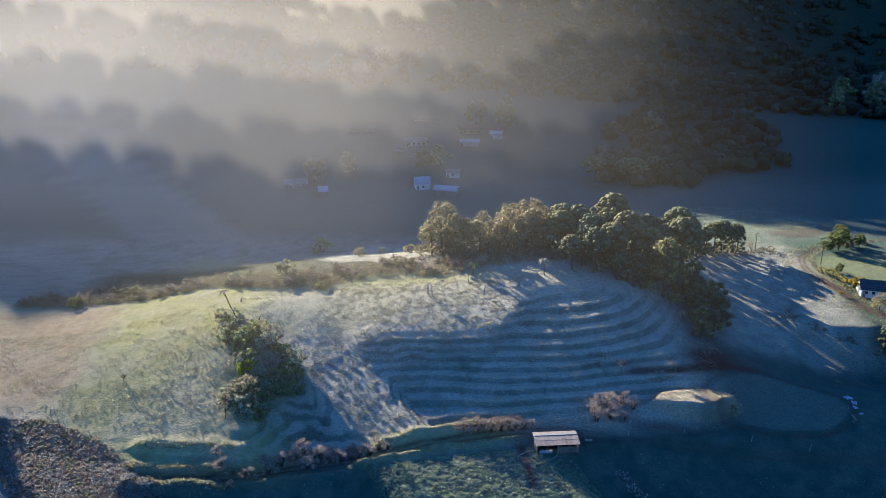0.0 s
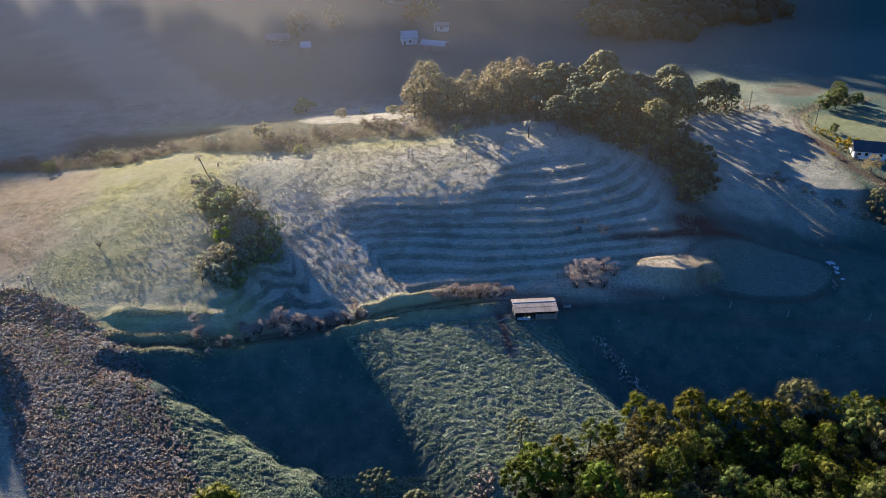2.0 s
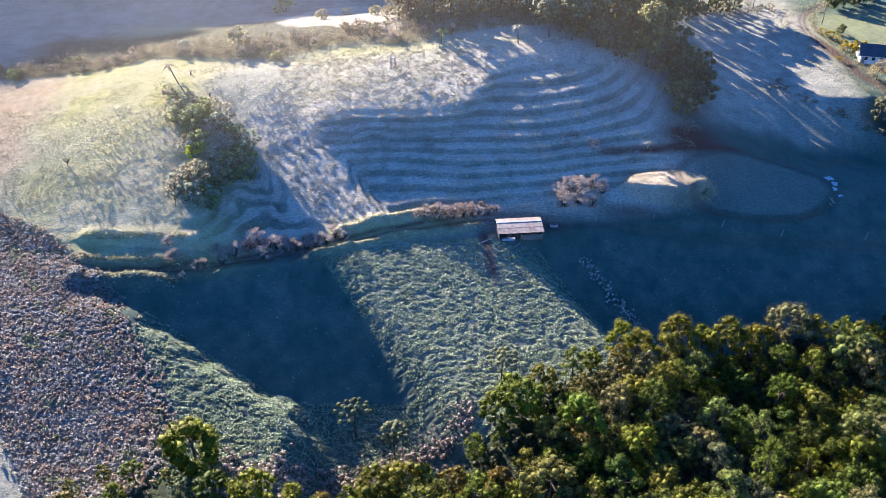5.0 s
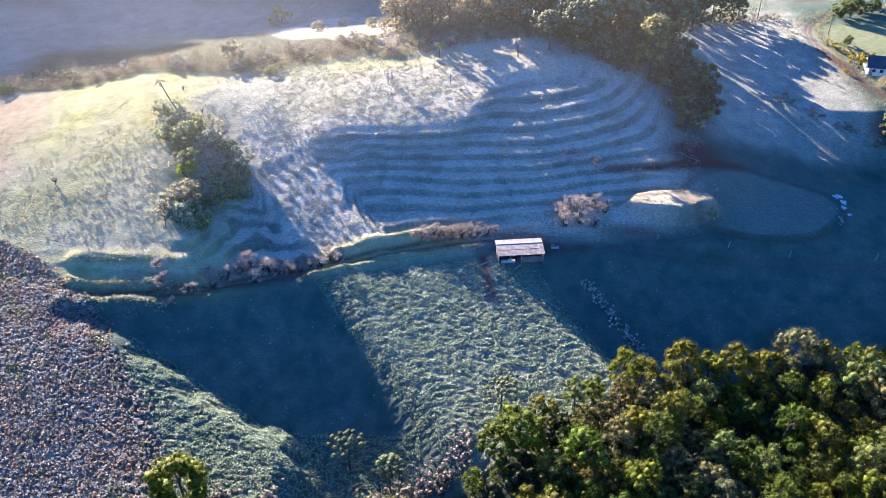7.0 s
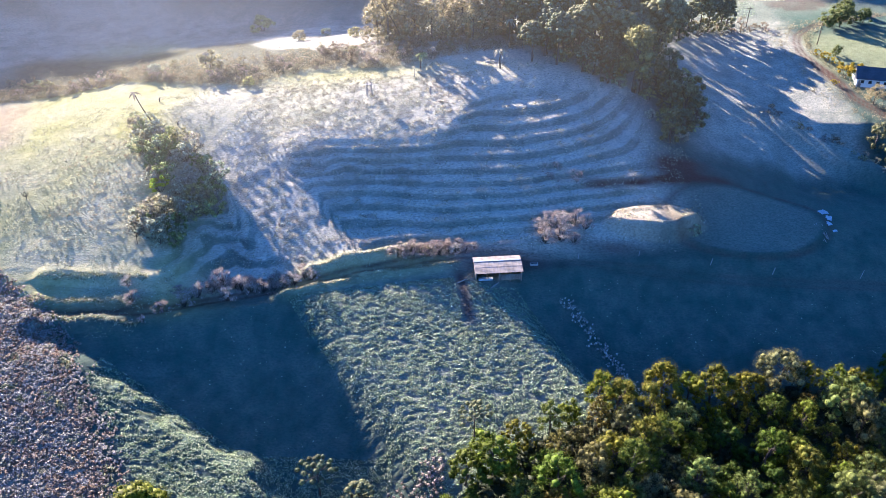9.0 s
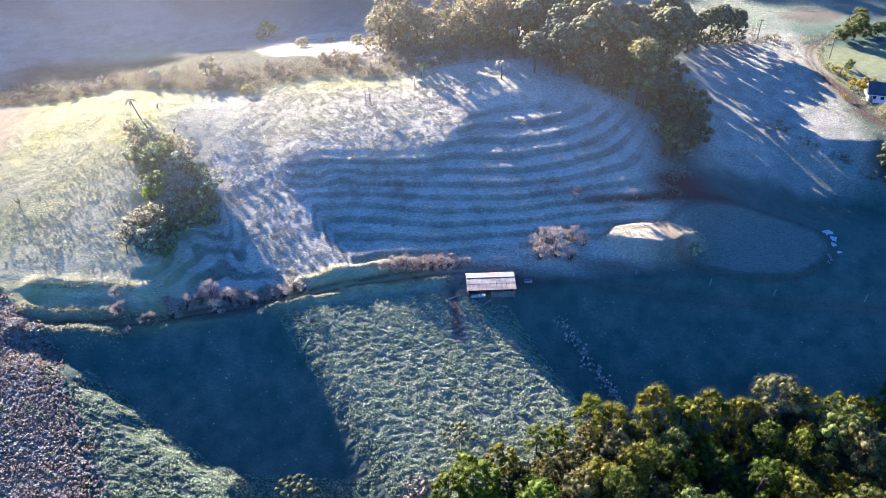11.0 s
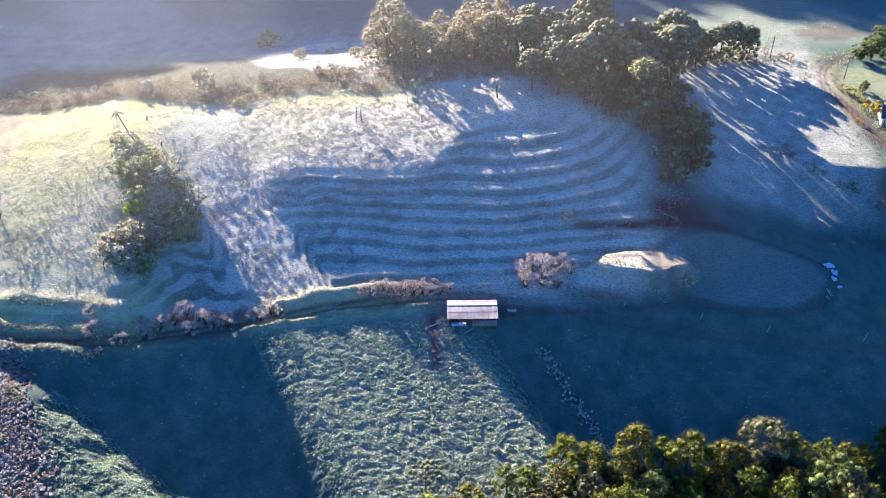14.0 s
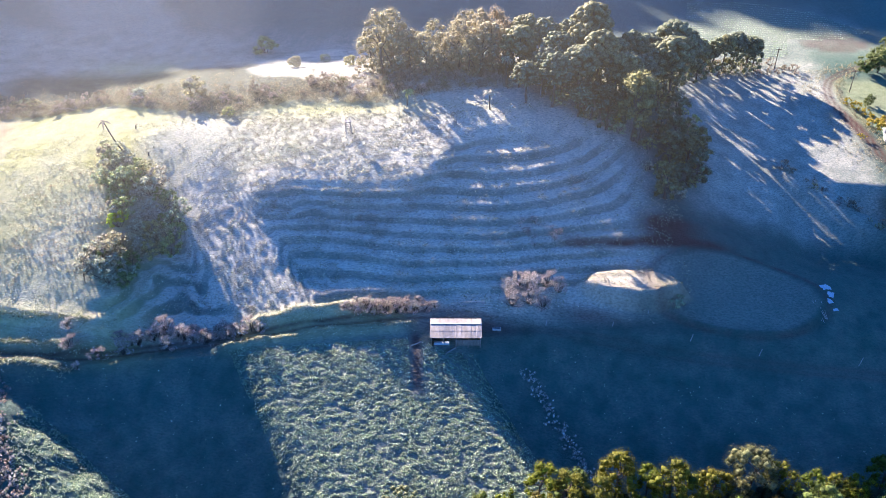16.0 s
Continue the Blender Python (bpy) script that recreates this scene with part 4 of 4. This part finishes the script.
# ---- buildings ----
def barn():
    b = thing("barn", 18.4, 165.7, "open field barn with a pale sheet roof and plank walls", "barn", z=-1.25, turn=5)
    L, back, front = 10.9, 3.0, -2.9
    zb, zr, zf = 2.72, 2.92, 2.5
    ridge = 1.05
    # roof sheets in two courses, overlapping
    def sheet(x0, x1, ya, za, yb, zb2, label=""):
        bm = bmesh.new()
        n = 10
        rows = []
        for y, z in ((ya, za), (yb, zb2)):
            rows.append([bm.verts.new((x0 + (x1 - x0) * k / n, y, z + 0.03 * (k % 2))) for k in range(n + 1)])
        low = [[bm.verts.new(v.co - Vector((0, 0, 0.03))) for v in row] for row in rows]
        for k in range(n):
            bm.faces.new((rows[0][k], rows[0][k + 1], rows[1][k + 1], rows[1][k]))
            bm.faces.new((low[0][k + 1], low[0][k], low[1][k], low[1][k + 1]))
            bm.faces.new((rows[0][k + 1], rows[0][k], low[0][k], low[0][k + 1]))
            bm.faces.new((rows[1][k], rows[1][k + 1], low[1][k + 1], low[1][k]))
        return part("roof_sheet", bm, M_ROOF, b)
    cols = 10
    for k in range(cols):
        x0 = -L / 2 + L * k / cols - 0.03
        x1 = x0 + L / cols + 0.06
        lift = 0.012 * (k % 2) + rnd.uniform(0, 0.02)
        sheet(x0, x1, ridge + 0.06, zr + lift + 0.02, back, zb + lift)
        sheet(x0, x1, ridge, zr + lift, -0.95, (zr + zf) / 2 + lift + 0.01)
        sheet(x0, x1, -0.85, (zr + zf) / 2 + lift - 0.01, front, zf + lift - 0.06)
    bm = box(bmesh.new(), (-L / 2, ridge - 0.16, zr + 0.06), (L / 2, ridge + 0.22, zr + 0.11), 0.02)
    part("ridge_cap", bm, M_TIN, b)
    for x in np.linspace(-L / 2 + 0.3, L / 2 - 0.3, 5):
        for y, h in ((front + 0.45, zf - 0.05), (back - 0.4, zb)):
            bm = bmesh.new()
            limb(bm, (x, y, -0.6), (x + rnd.uniform(-0.05, 0.05), y, h), 0.11, 0.1, 7)
            part("post", bm, M_PLANK, b)
    for x in (-L / 2 + 0.3, L / 2 - 0.3):
        part("beam", box(bmesh.new(), (x - 0.07, front + 0.2, zf - 0.15), (x + 0.07, back - 0.2, zf), 0.01), M_PLANK, b)
    for k in range(34):
        x = -L / 2 + 0.3 + k * (L - 0.6) / 34
        part("plank", box(bmesh.new(), (x, back - 0.36, -0.4), (x + 0.27, back - 0.32, zb - 0.25 - rnd.uniform(0, 0.15)), 0.006), M_PLANK, b)
    for k in range(17):
        for x in (-L / 2 + 0.18, L / 2 - 0.22):
            y = front + 0.45 + k * (back - front - 0.8) / 17
            part("plank", box(bmesh.new(), (x, y, -0.4), (x + 0.04, y + 0.28, zf - 0.1 - rnd.uniform(0, 0.3)), 0.006), M_PLANK, b)
    for k in range(6):
        z = 0.1 + k * 0.27
        part("rail_board", box(bmesh.new(), (-0.2 + rnd.uniform(0, 0.2), front + 0.3, z), (L / 2 - 0.25, front + 0.34, z + 0.2), 0.006), M_PLANK, b)
    part("trough", box(bmesh.new(), (-4.6, front + 0.2, 0.2), (-1.4, front + 0.9, 0.75), 0.05), M_TARP, b, "pale feed trough")
    return b


barn()


def log(x0, y0, x1, y1, r, label):
    o = thing("log", (x0 + x1) / 2, (y0 + y1) / 2, label, "log")
    bm = bmesh.new()
    zc = o.matrix_basis.translation
    limb(bm, Vector((x0, y0, gz(x0, y0) + r * 0.8)) - zc, Vector((x1, y1, gz(x1, y1) + r * 0.8)) - zc, r, r * 0.8, 8, 0.1, 4, rnd)
    part("stem", bm, M_POST, o)
    return o


log(9.2, 162.2, 11.2, 163.4, 0.12, "pale fallen log beside the barn")
log(18.6, 163.0, 16.6, 161.0, 0.14, "weathered log leaning before the barn")


def hurdle(x, y, turn):
    o = thing("hurdle_fence", x, y, "short wooden rail fence above the barn", "fence", turn=turn)
    for k in range(2):
        part("post", box(bmesh.new(), (-2.2 + k * 4.4, -0.08, -0.3), (-2.06 + k * 4.4, 0.08, 1.3), 0.01), M_POST, o)
    for k in range(3):
        part("rail", box(bmesh.new(), (-2.5, -0.12, 0.35 + k * 0.35), (2.6, -0.07, 0.47 + k * 0.35), 0.01), M_POST, o)


hurdle(21.5, 174.2, 8)
trough = thing("trough", 27.0, 168.8, "long grey stone drinking trough beside the barn", "trough", turn=5)
bm = box(bmesh.new(), (-0.9, -0.35, -0.1), (0.9, 0.35, 0.55), 0.04)
part("basin", bm, M_POST, trough)
part("water_surface", box(bmesh.new(), (-0.75, -0.22, 0.545), (0.75, 0.22, 0.556)), M_PANE, trough)


def fence_post(x, y, h, lean, label, group):
    o = thing("fence_post", x, y, label, "post", group)
    bm = bmesh.new()
    limb(bm, (0, 0, -0.4), (lean, 0, h), 0.1, 0.08, 7)
    part("shaft", bm, M_POST, o)
    return o


for x, y, h, ln in ((68.5, 170.3, 2.0, 0.3), (83, 168.9, 1.9, 0.3), (104.4, 169.8, 2.4, 0.35), (37.6, 171.5, 1.6, 0.05), (60, 177, 0.9, 0), (52, 172.5, 1.2, 0.1)):
    fence_post(x, y, h, ln, "pale weathered fence post beside the cart road", "fence posts of the road")
for k in range(22):
    x = -128 + k * 2.6
    fence_post(x, float(np.interp(x, *np.array(BAND).T)) + 1.2, 1.4, rnd.uniform(-0.15, 0.15), "thin fence post along the crest", "fence posts of the crest")
for x, y in ((13.5, 226), (2.5, 222), (-2, 231), (14, 214)):
    fence_post(x, y, 2.4, 0.05, "tall thin pasture post near the crest", "posts of the pasture")


def stand(x, y, turn, s, label):
    """A high wooden trestle."""
    o = thing("wooden_stand", x, y, label, "stand", turn=turn, size=s)
    for sx in (-1, 1):
        for sy in (-1, 1):
            bm = bmesh.new()
            limb(bm, (sx * 0.75, sy * 0.6, -0.4), (sx * 0.55, sy * 0.4, 3.9), 0.09, 0.08, 6)
            part("leg", bm, M_POST, o)
    for z in (1.5, 3.2):
        for sy in (-1, 1):
            part("crossbar", box(bmesh.new(), (-0.85, sy * 0.5 - 0.05, z), (0.85, sy * 0.5 + 0.05, z + 0.14), 0.01), M_POST, o)
    part("platform", box(bmesh.new(), (-0.9, -0.65, 3.3), (0.9, 0.65, 3.42), 0.02), M_POST, o)


stand(-14.0, 222.6, 20, 0.95, "high weathered wooden stand alone on the pasture")
stand(-108.5, 171.5, 40, 0.7, "low weathered wooden stand beside the track")


def palm(x, y, h, lean, fronds, label, mat):
    o = thing("palm", x, y, label, "palm")
    bm = bmesh.new()
    top = Vector((lean, lean * 0.2, h))
    limb(bm, (0, 0, -0.4), top, 0.2, 0.13, 7, 0.25, 4, rnd)
    part("trunk", bm, M_BARK, o)
    bm = bmesh.new()
    for k in range(fronds):
        a = 6.283 * k / fronds + rnd.uniform(-0.2, 0.2)
        out, rise = rnd.uniform(1.6, 2.3), rnd.uniform(0.1, 1.1)
        prev = None
        for j in range(6):
            f = j / 5
            c = top + Vector((math.cos(a) * out * f, math.sin(a) * out * f, rise * f - 1.9 * f * f))
            w = Vector((-math.sin(a), math.cos(a), -0.5)) * 0.32 * math.sin(math.pi * min(0.95, f * 0.85 + 0.15))
            w2 = Vector((w.x * -1, w.y * -1, w.z))
            cur = [bm.verts.new(c + w), bm.verts.new(c), bm.verts.new(c + w2)]
            if prev:
                bm.faces.new((prev[0], prev[1], cur[1], cur[0]))
                bm.faces.new((prev[1], prev[2], cur[2], cur[1]))
            prev = cur
    part("crown", bm, mat, o)


for x, y, h in ((21.8, 233, 5.5), (25.4, 250, 7.5), (29, 247, 7), (-0.4, 236, 4.5), (-63, 244, 5), (48, 236, 4.5), (-66, 201, 4)):
    palm(x, y, h, rnd.uniform(-0.4, 0.4), 13, "feathery palm with drooping fronds on the pasture", M_BUSH)
palm(-70.2, 212.8, 9.5, -3.4, 5, "leaning dead palm trunk with a withered tuft", M_CREST)


def bare_tree(x, y, h, label):
    o = thing("bare_tree", x, y, label, "tree")
    bm = bmesh.new()
    r2 = random.Random(int(x * 10))
    limb(bm, (0, 0, -0.3), (0.2, 0, h * 0.55), 0.12, 0.07, 6, 0.1, 3, r2)
    for k in range(9):
        a, z0 = r2.uniform(0, 6.28), h * r2.uniform(0.25, 0.55)
        e = Vector((math.cos(a) * h * 0.35, math.sin(a) * h * 0.35, h * r2.uniform(0.7, 1.0)))
        limb(bm, (0.1, 0, z0), e, 0.05, 0.02, 5, 0.2, 2, r2)
        for _ in range(3):
            limb(bm, e * r2.uniform(0.6, 1), e + Vector((r2.uniform(-0.8, 0.8), r2.uniform(-0.8, 0.8), r2.uniform(0, 0.9))), 0.025, 0.012, 4, 0.05, 1, r2)
    part("crown", bm, M_BARK, o)


bare_tree(-64.5, 170.5, 4.5, "leafless grey tree at the bank's edge")
bare_tree(-95, 185, 1.8, "bare small sapling on the pasture")
for x, y in ((-72.1, 224.8), (-64, 212.4)):
    o = thing("stump", x, y, "dark broken tree stump on the pasture", "stump")
    bm = bmesh.new()
    limb(bm, (0, 0, -0.3), (0.2, 0.1, 1.0), 0.22, 0.15, 8, 0.1, 3, rnd)
    limb(bm, (0.15, 0.1, 0.9), (0.7, 0.2, 1.25), 0.1, 0.05, 6, 0.1, 2, rnd)
    part("wood", bm, M_BARK, o)


def house(name, x, y, w, d, h, rise, turn, wall, roof, label, category, windows=2, group=""):
    o = thing(name, x, y, label, category, group, turn=turn)
    t = 0.25
    bm = bmesh.new()
    for lo, hi in (((-w / 2, -d / 2, -0.8), (w / 2, -d / 2 + t, h)), ((-w / 2, d / 2 - t, -0.8), (w / 2, d / 2, h)), ((-w / 2, -d / 2 + t, -0.8), (-w / 2 + t, d / 2 - t, h)), ((w / 2 - t, -d / 2 + t, -0.8), (w / 2, d / 2 - t, h))):
        box(bm, lo, hi)
    for sx in (-w / 2 + 0.01, w / 2 - t + 0.01):
        vs = [bm.verts.new(p) for p in ((sx, -d / 2, h), (sx, d / 2, h), (sx, 0, h + rise), (sx + t - 0.02, -d / 2, h), (sx + t - 0.02, d / 2, h), (sx + t - 0.02, 0, h + rise))]
        for f in ((0, 1, 2), (5, 4, 3), (0, 2, 5, 3), (1, 4, 5, 2), (0, 3, 4, 1)):
            bm.faces.new([vs[k] for k in f])
    part("wall", bm, wall, o)
    ov = 0.45
    for s in (-1, 1):
        bm = bmesh.new()
        e = rise / (d / 2)
        pts4 = [(-w / 2 - ov, 0, h + rise + 0.05), (w / 2 + ov, 0, h + rise + 0.05), (w / 2 + ov, s * (d / 2 + ov), h - ov * e + 0.05), (-w / 2 - ov, s * (d / 2 + ov), h - ov * e + 0.05)]
        up = [bm.verts.new((p[0], p[1], p[2] + 0.14)) for p in pts4]
        dn = [bm.verts.new(p) for p in pts4]
        bm.faces.new(up), bm.faces.new(dn[::-1])
        for k in range(4):
            bm.faces.new((up[k], dn[k], dn[(k + 1) % 4], up[(k + 1) % 4]))
        part("roof", bm, roof, o)
    for k in range(windows):
        cx = -w / 2 + w * (k + 0.75) / (windows + 0.5)
        wf = part("window", box(bmesh.new(), (cx - 0.6, -d / 2 - 0.05, 0.95), (cx + 0.6, -d / 2 + 0.03, 2.15), 0.01), M_WHITE, o)
        part("pane", box(bmesh.new(), (cx - 0.5, -d / 2 - 0.06, 1.05), (cx + 0.5, -d / 2 - 0.04, 2.05)), M_PANE, wf)
    part("door", box(bmesh.new(), (-w / 2 + 0.5, -d / 2 - 0.04, -0.2), (-w / 2 + 1.4, -d / 2 + 0.03, 1.95), 0.01), M_PLANK, o)
    return o


house("farmhouse", 138.0, 256.0, 10, 7, 2.7, 2.2, -12, M_WHITE, M_DARK, "white farmhouse with a dark gabled roof beside the lane", "house", 4)
V = "houses of the far village"
house("shed", -8.8, 384, 11, 8, 3.0, 1.2, -14, M_PLANK, M_TIN, "long shed with a pale tin roof in the valley", "shed", 0, V)
house("cottage", -21, 395, 7, 7, 3.2, 2.4, 12, M_WHITE, M_TIN, "small gabled cottage in the valley", "house", 1, V)
house("cottage", -5.5, 417, 7, 5, 2.6, 1.2, -5, M_WHITE, M_ROOF, "low pale cottage in the valley", "house", 1, V)
house("shed", -68, 381, 4, 9, 3.0, 1.0, 10, M_PLANK, M_TIN, "narrow shed with a pale roof in the valley", "shed", 0, V)
house("cottage", -83, 394, 11, 8, 2.8, 1.5, 8, M_PLANK, M_ROOF, "long pale-roofed cottage in the haze", "house", 2, V)
house("cottage", 6.5, 519, 15, 7, 3.2, 2.0, 4, M_TURQ, M_DARK, "turquoise farmhouse with a dark roof in the valley", "house", 3, V)
house("shed", 4.5, 486, 11, 6, 2.6, 1.2, 2, M_WHITE, M_TIN, "white shed with a pale roof in the valley", "shed", 0, V)
house("shed", 21.5, 506, 7, 6, 3.2, 1.2, -8, M_WHITE, M_TIN, "small pale shed in the valley", "shed", 0, V)
house("cottage", -27, 486, 13, 7, 3.0, 1.6, 6, M_WHITE, M_ROOF, "white cottage behind a wall in the haze", "house", 4, V)
for x, y, n, tn in ((-38, 470, 9, -20), (-70, 512, 8, 10), (-30, 545, 9, 5)):
    o = thing("garden_wall", x, y, "low white wall along the far village road", "wall", "walls of the village", turn=tn)
    for k in range(n):
        part("panel", box(bmesh.new(), (k * 2.0, -0.12, -0.4), (k * 2.0 + 1.97, 0.12, 1.1), 0.02), M_WHITE, o)


def pole(x, y, h, label):
    o = thing("utility_pole", x, y, label, "pole", "utility poles")
    bm = bmesh.new()
    limb(bm, (0, 0, -0.5), (0, 0, h), 0.15, 0.1, 8)
    part("shaft", bm, M_BARK, o)
    part("crossarm", box(bmesh.new(), (-0.9, -0.06, h - 0.7), (0.9, 0.06, h - 0.55), 0.01), M_BARK, o)


pole(130.5, 283, 7.5, "wooden utility pole by the bend of the lane")
pole(111, 298, 7.5, "wooden utility pole beyond the saddle")

# the far lone trees of the valley
tops = [broadleaf("valley_tree", 160 + k, h, r, m, "tree rising from the valley haze", "tree", 44, 40, 0.3, 0.15, 0.66) for k, (h, r, m) in enumerate(((11, 4.5, M_AUTUMN), (13, 5, M_BUSH), (9, 4, M_FAR)))]
for x, y, s in ((101, 528, 1), (112, 522, 1.2), (119, 520, 1.3), (127, 482, 1.2), (95, 512, 0.9), (268, 600, 1.2), (300, 606, 1.8), (315, 640, 2.0), (324, 620, 1.7), (290, 640, 1.4), (-20, 430, 1.2), (-75, 402, 1.4), (-60, 420, 1.2), (-12, 436, 1.0), (10, 540, 1.5), (28, 530, 1.6), (-90, 640, 1.6), (-64, 655, 1.3)):
    plant(tops, x, y, rnd, s * 0.9, s * 1.1, 0.3, group="trees of the valley")
drop(tops)
far_pine = araucaria("araucaria", 170, 15, 6.5, M_ARAUCARIA, "broad araucaria rising from the shaded valley", False, 70, 44)
far_pine.matrix_basis = pose(80, 398, gz(80, 398))
for x, y, s in ((66, 406, 0.95), (86, 404, 0.9), (72, 415, 0.9), (98, 415, 0.8)):
    tagged(copy_thing(far_pine, pose(x, y, gz(x, y), 0, 0, x * 7) @ Matrix.Scale(s, 4)), group="araucarias of the valley")

# unseen tall trees outside the meadow's corner, added to cast a dark wedge of shadow
side = [broadleaf("side_tree", 180 + k, 17, 6, M_FOREST, "unseen tall tree added to shade the weed field", "tree", 60, 40, 0.4, 0.2) for k in range(2)]
for x, y in ((-137, 181), (-142, 173), (-146, 188), (-152, 178), (-158, 190), (-150, 166), (-160, 170), (-166, 180), (-144, 192), (-155, 182)):
    plant(side, x, y, rnd, 1.25, 1.35, 0.3, group="tall trees above the weed field")
drop(side)

# plastic sheets and planks left by the paddock
for x, y, s, tn in ((100.5, 188.6, 1.0, 20), (101.2, 186.2, 0.8, 70), (100.4, 184.0, 0.7, 110), (101.5, 182.0, 0.5, 10)):
    o = thing("plastic_sheet", x, y, "crumpled pale plastic sheet on the ground", "sheet", "sheets by the paddock", turn=tn)
    bm = bmesh.new()
    bmesh.ops.create_grid(bm, x_segments=14, y_segments=10, size=1)
    for v in bm.verts:
        px, py = v.co.x * 1.2 * s, v.co.y * s * 0.9
        v.co = Vector((px, py, 0.12 + 0.35 * s * float(value_noise(px * 3 + x, py * 3 + y, 1.1, 9)) - 0.12 * (px * px + py * py) / s))
    g = bmesh.ops.extrude_face_region(bm, geom=bm.faces[:])
    bmesh.ops.translate(bm, verts=[e for e in g["geom"] if isinstance(e, bmesh.types.BMVert)], vec=(0, 0, 0.02))
    part("fabric", bm, M_TARP, o)
for k in range(5):
    x = 97.5 + rnd.uniform(-1.2, 1.2)
    log(x, 182 + rnd.uniform(-2, 2), x + rnd.uniform(0.6, 1.5), 179 + rnd.uniform(-1, 1), 0.07, "thin pole lying by the paddock")


# ---- sheets for morning mist in the valley and sun haze before the hill ----
def mist_material(nt, p):
    nt.nodes.remove(p)
    out = nt.nodes["Material Output"]
    tr, sc, df = nt.nodes.new("ShaderNodeBsdfTransparent"), nt.nodes.new("ShaderNodeBsdfTranslucent"), nt.nodes.new("ShaderNodeBsdfDiffuse")
    sc.inputs["Color"].default_value = df.inputs["Color"].default_value = (0.92, 0.9, 0.88, 1)
    both, veil = nt.nodes.new("ShaderNodeMixShader"), nt.nodes.new("ShaderNodeMixShader")
    both.inputs[0].default_value = 0.25
    nt.links.new(sc.outputs[0], both.inputs[1])
    nt.links.new(df.outputs[0], both.inputs[2])
    n = noise_out(nt, 0.012, 3, 0.5, (1, 1, 2.0))
    m1 = nt.nodes.new("ShaderNodeMath")
    m1.operation = "MULTIPLY"
    nt.links.new(attribute(nt, "veil"), m1.inputs[0])
    nt.links.new(ramp(nt, n, [(0.2, (0.8, 0.8, 0.8)), (0.8, (1, 1, 1))]), m1.inputs[1])
    nt.links.new(m1.outputs[0], veil.inputs[0])
    nt.links.new(tr.outputs[0], veil.inputs[1])
    nt.links.new(both.outputs[0], veil.inputs[2])
    nt.links.new(veil.outputs[0], out.inputs[0])


M_MIST = material("mist", mist_material)


def haze_sheet(y0, x0, x1, top, strength, bow, low=0.0, full=0.15, high=1.0):
    """A thin upright sheet standing in for mist and sun haze, dense near the ground and fading upwards and at its ends.
    """
    xs, hs = np.linspace(x0, x1, 60), np.linspace(0, 1, 14)
    A, B = np.meshgrid(xs, hs)
    yy = y0 + bow * ((A - (x0 + x1) / 2) / (x1 - x0)) ** 2 * 4 + B * top * 0.4 + (value_noise(A, A * 0, 60, 51) - 0.5) * 14
    zz = land(A, yy * 0 + y0 + bow * ((A - (x0 + x1) / 2) / (x1 - x0)) ** 2 * 4) - 3 + B * top
    c = (np.arange(13)[:, None] * 60 + np.arange(59)).ravel()
    ob = mesh_object("mist", np.stack([A, yy, zz], -1).reshape(-1, 3), np.stack([c, c + 1, c + 61, c + 60], 1), M_MIST, smooth=True)
    side = (A - x0) / (x1 - x0)
    # denser on the left, for the brighter glow towards the sun
    dens = strength * step(0, 0.12, side) * step(0.92 + (full - 0.15) * 0.35, full, side) * step(high, high * 0.55, B) * step(low, low + 0.12 + low * 0.7, B)
    at = ob.data.attributes.new("veil", "FLOAT", "POINT")
    at.data.foreach_set("value", dens.astype(np.float32).ravel())
    return tagged(ob, "thin bright sheet standing in for morning mist and sun haze", "mist", kind="stuff")


for y0, x0, x1, top, strength, bow in ((322, -420, 120, 110, 0.22, 20), (352, -520, 170, 120, 0.2, 30), (392, -580, 220, 130, 0.22, 36), (440, -680, 260, 145, 0.26, 44), (500, -760, 320, 170, 0.42, 50)):
    haze_sheet(y0, x0, x1, top, strength, bow)
# two near sheets added before the hill, for the sun's glare and haze
haze_sheet(136, -260, 85, 150, 0.036, 0, 0.2, 0.5, 0.95)
haze_sheet(141, -70, 85, 150, 0.016, 0, 0.3, 0.45, 0.95)
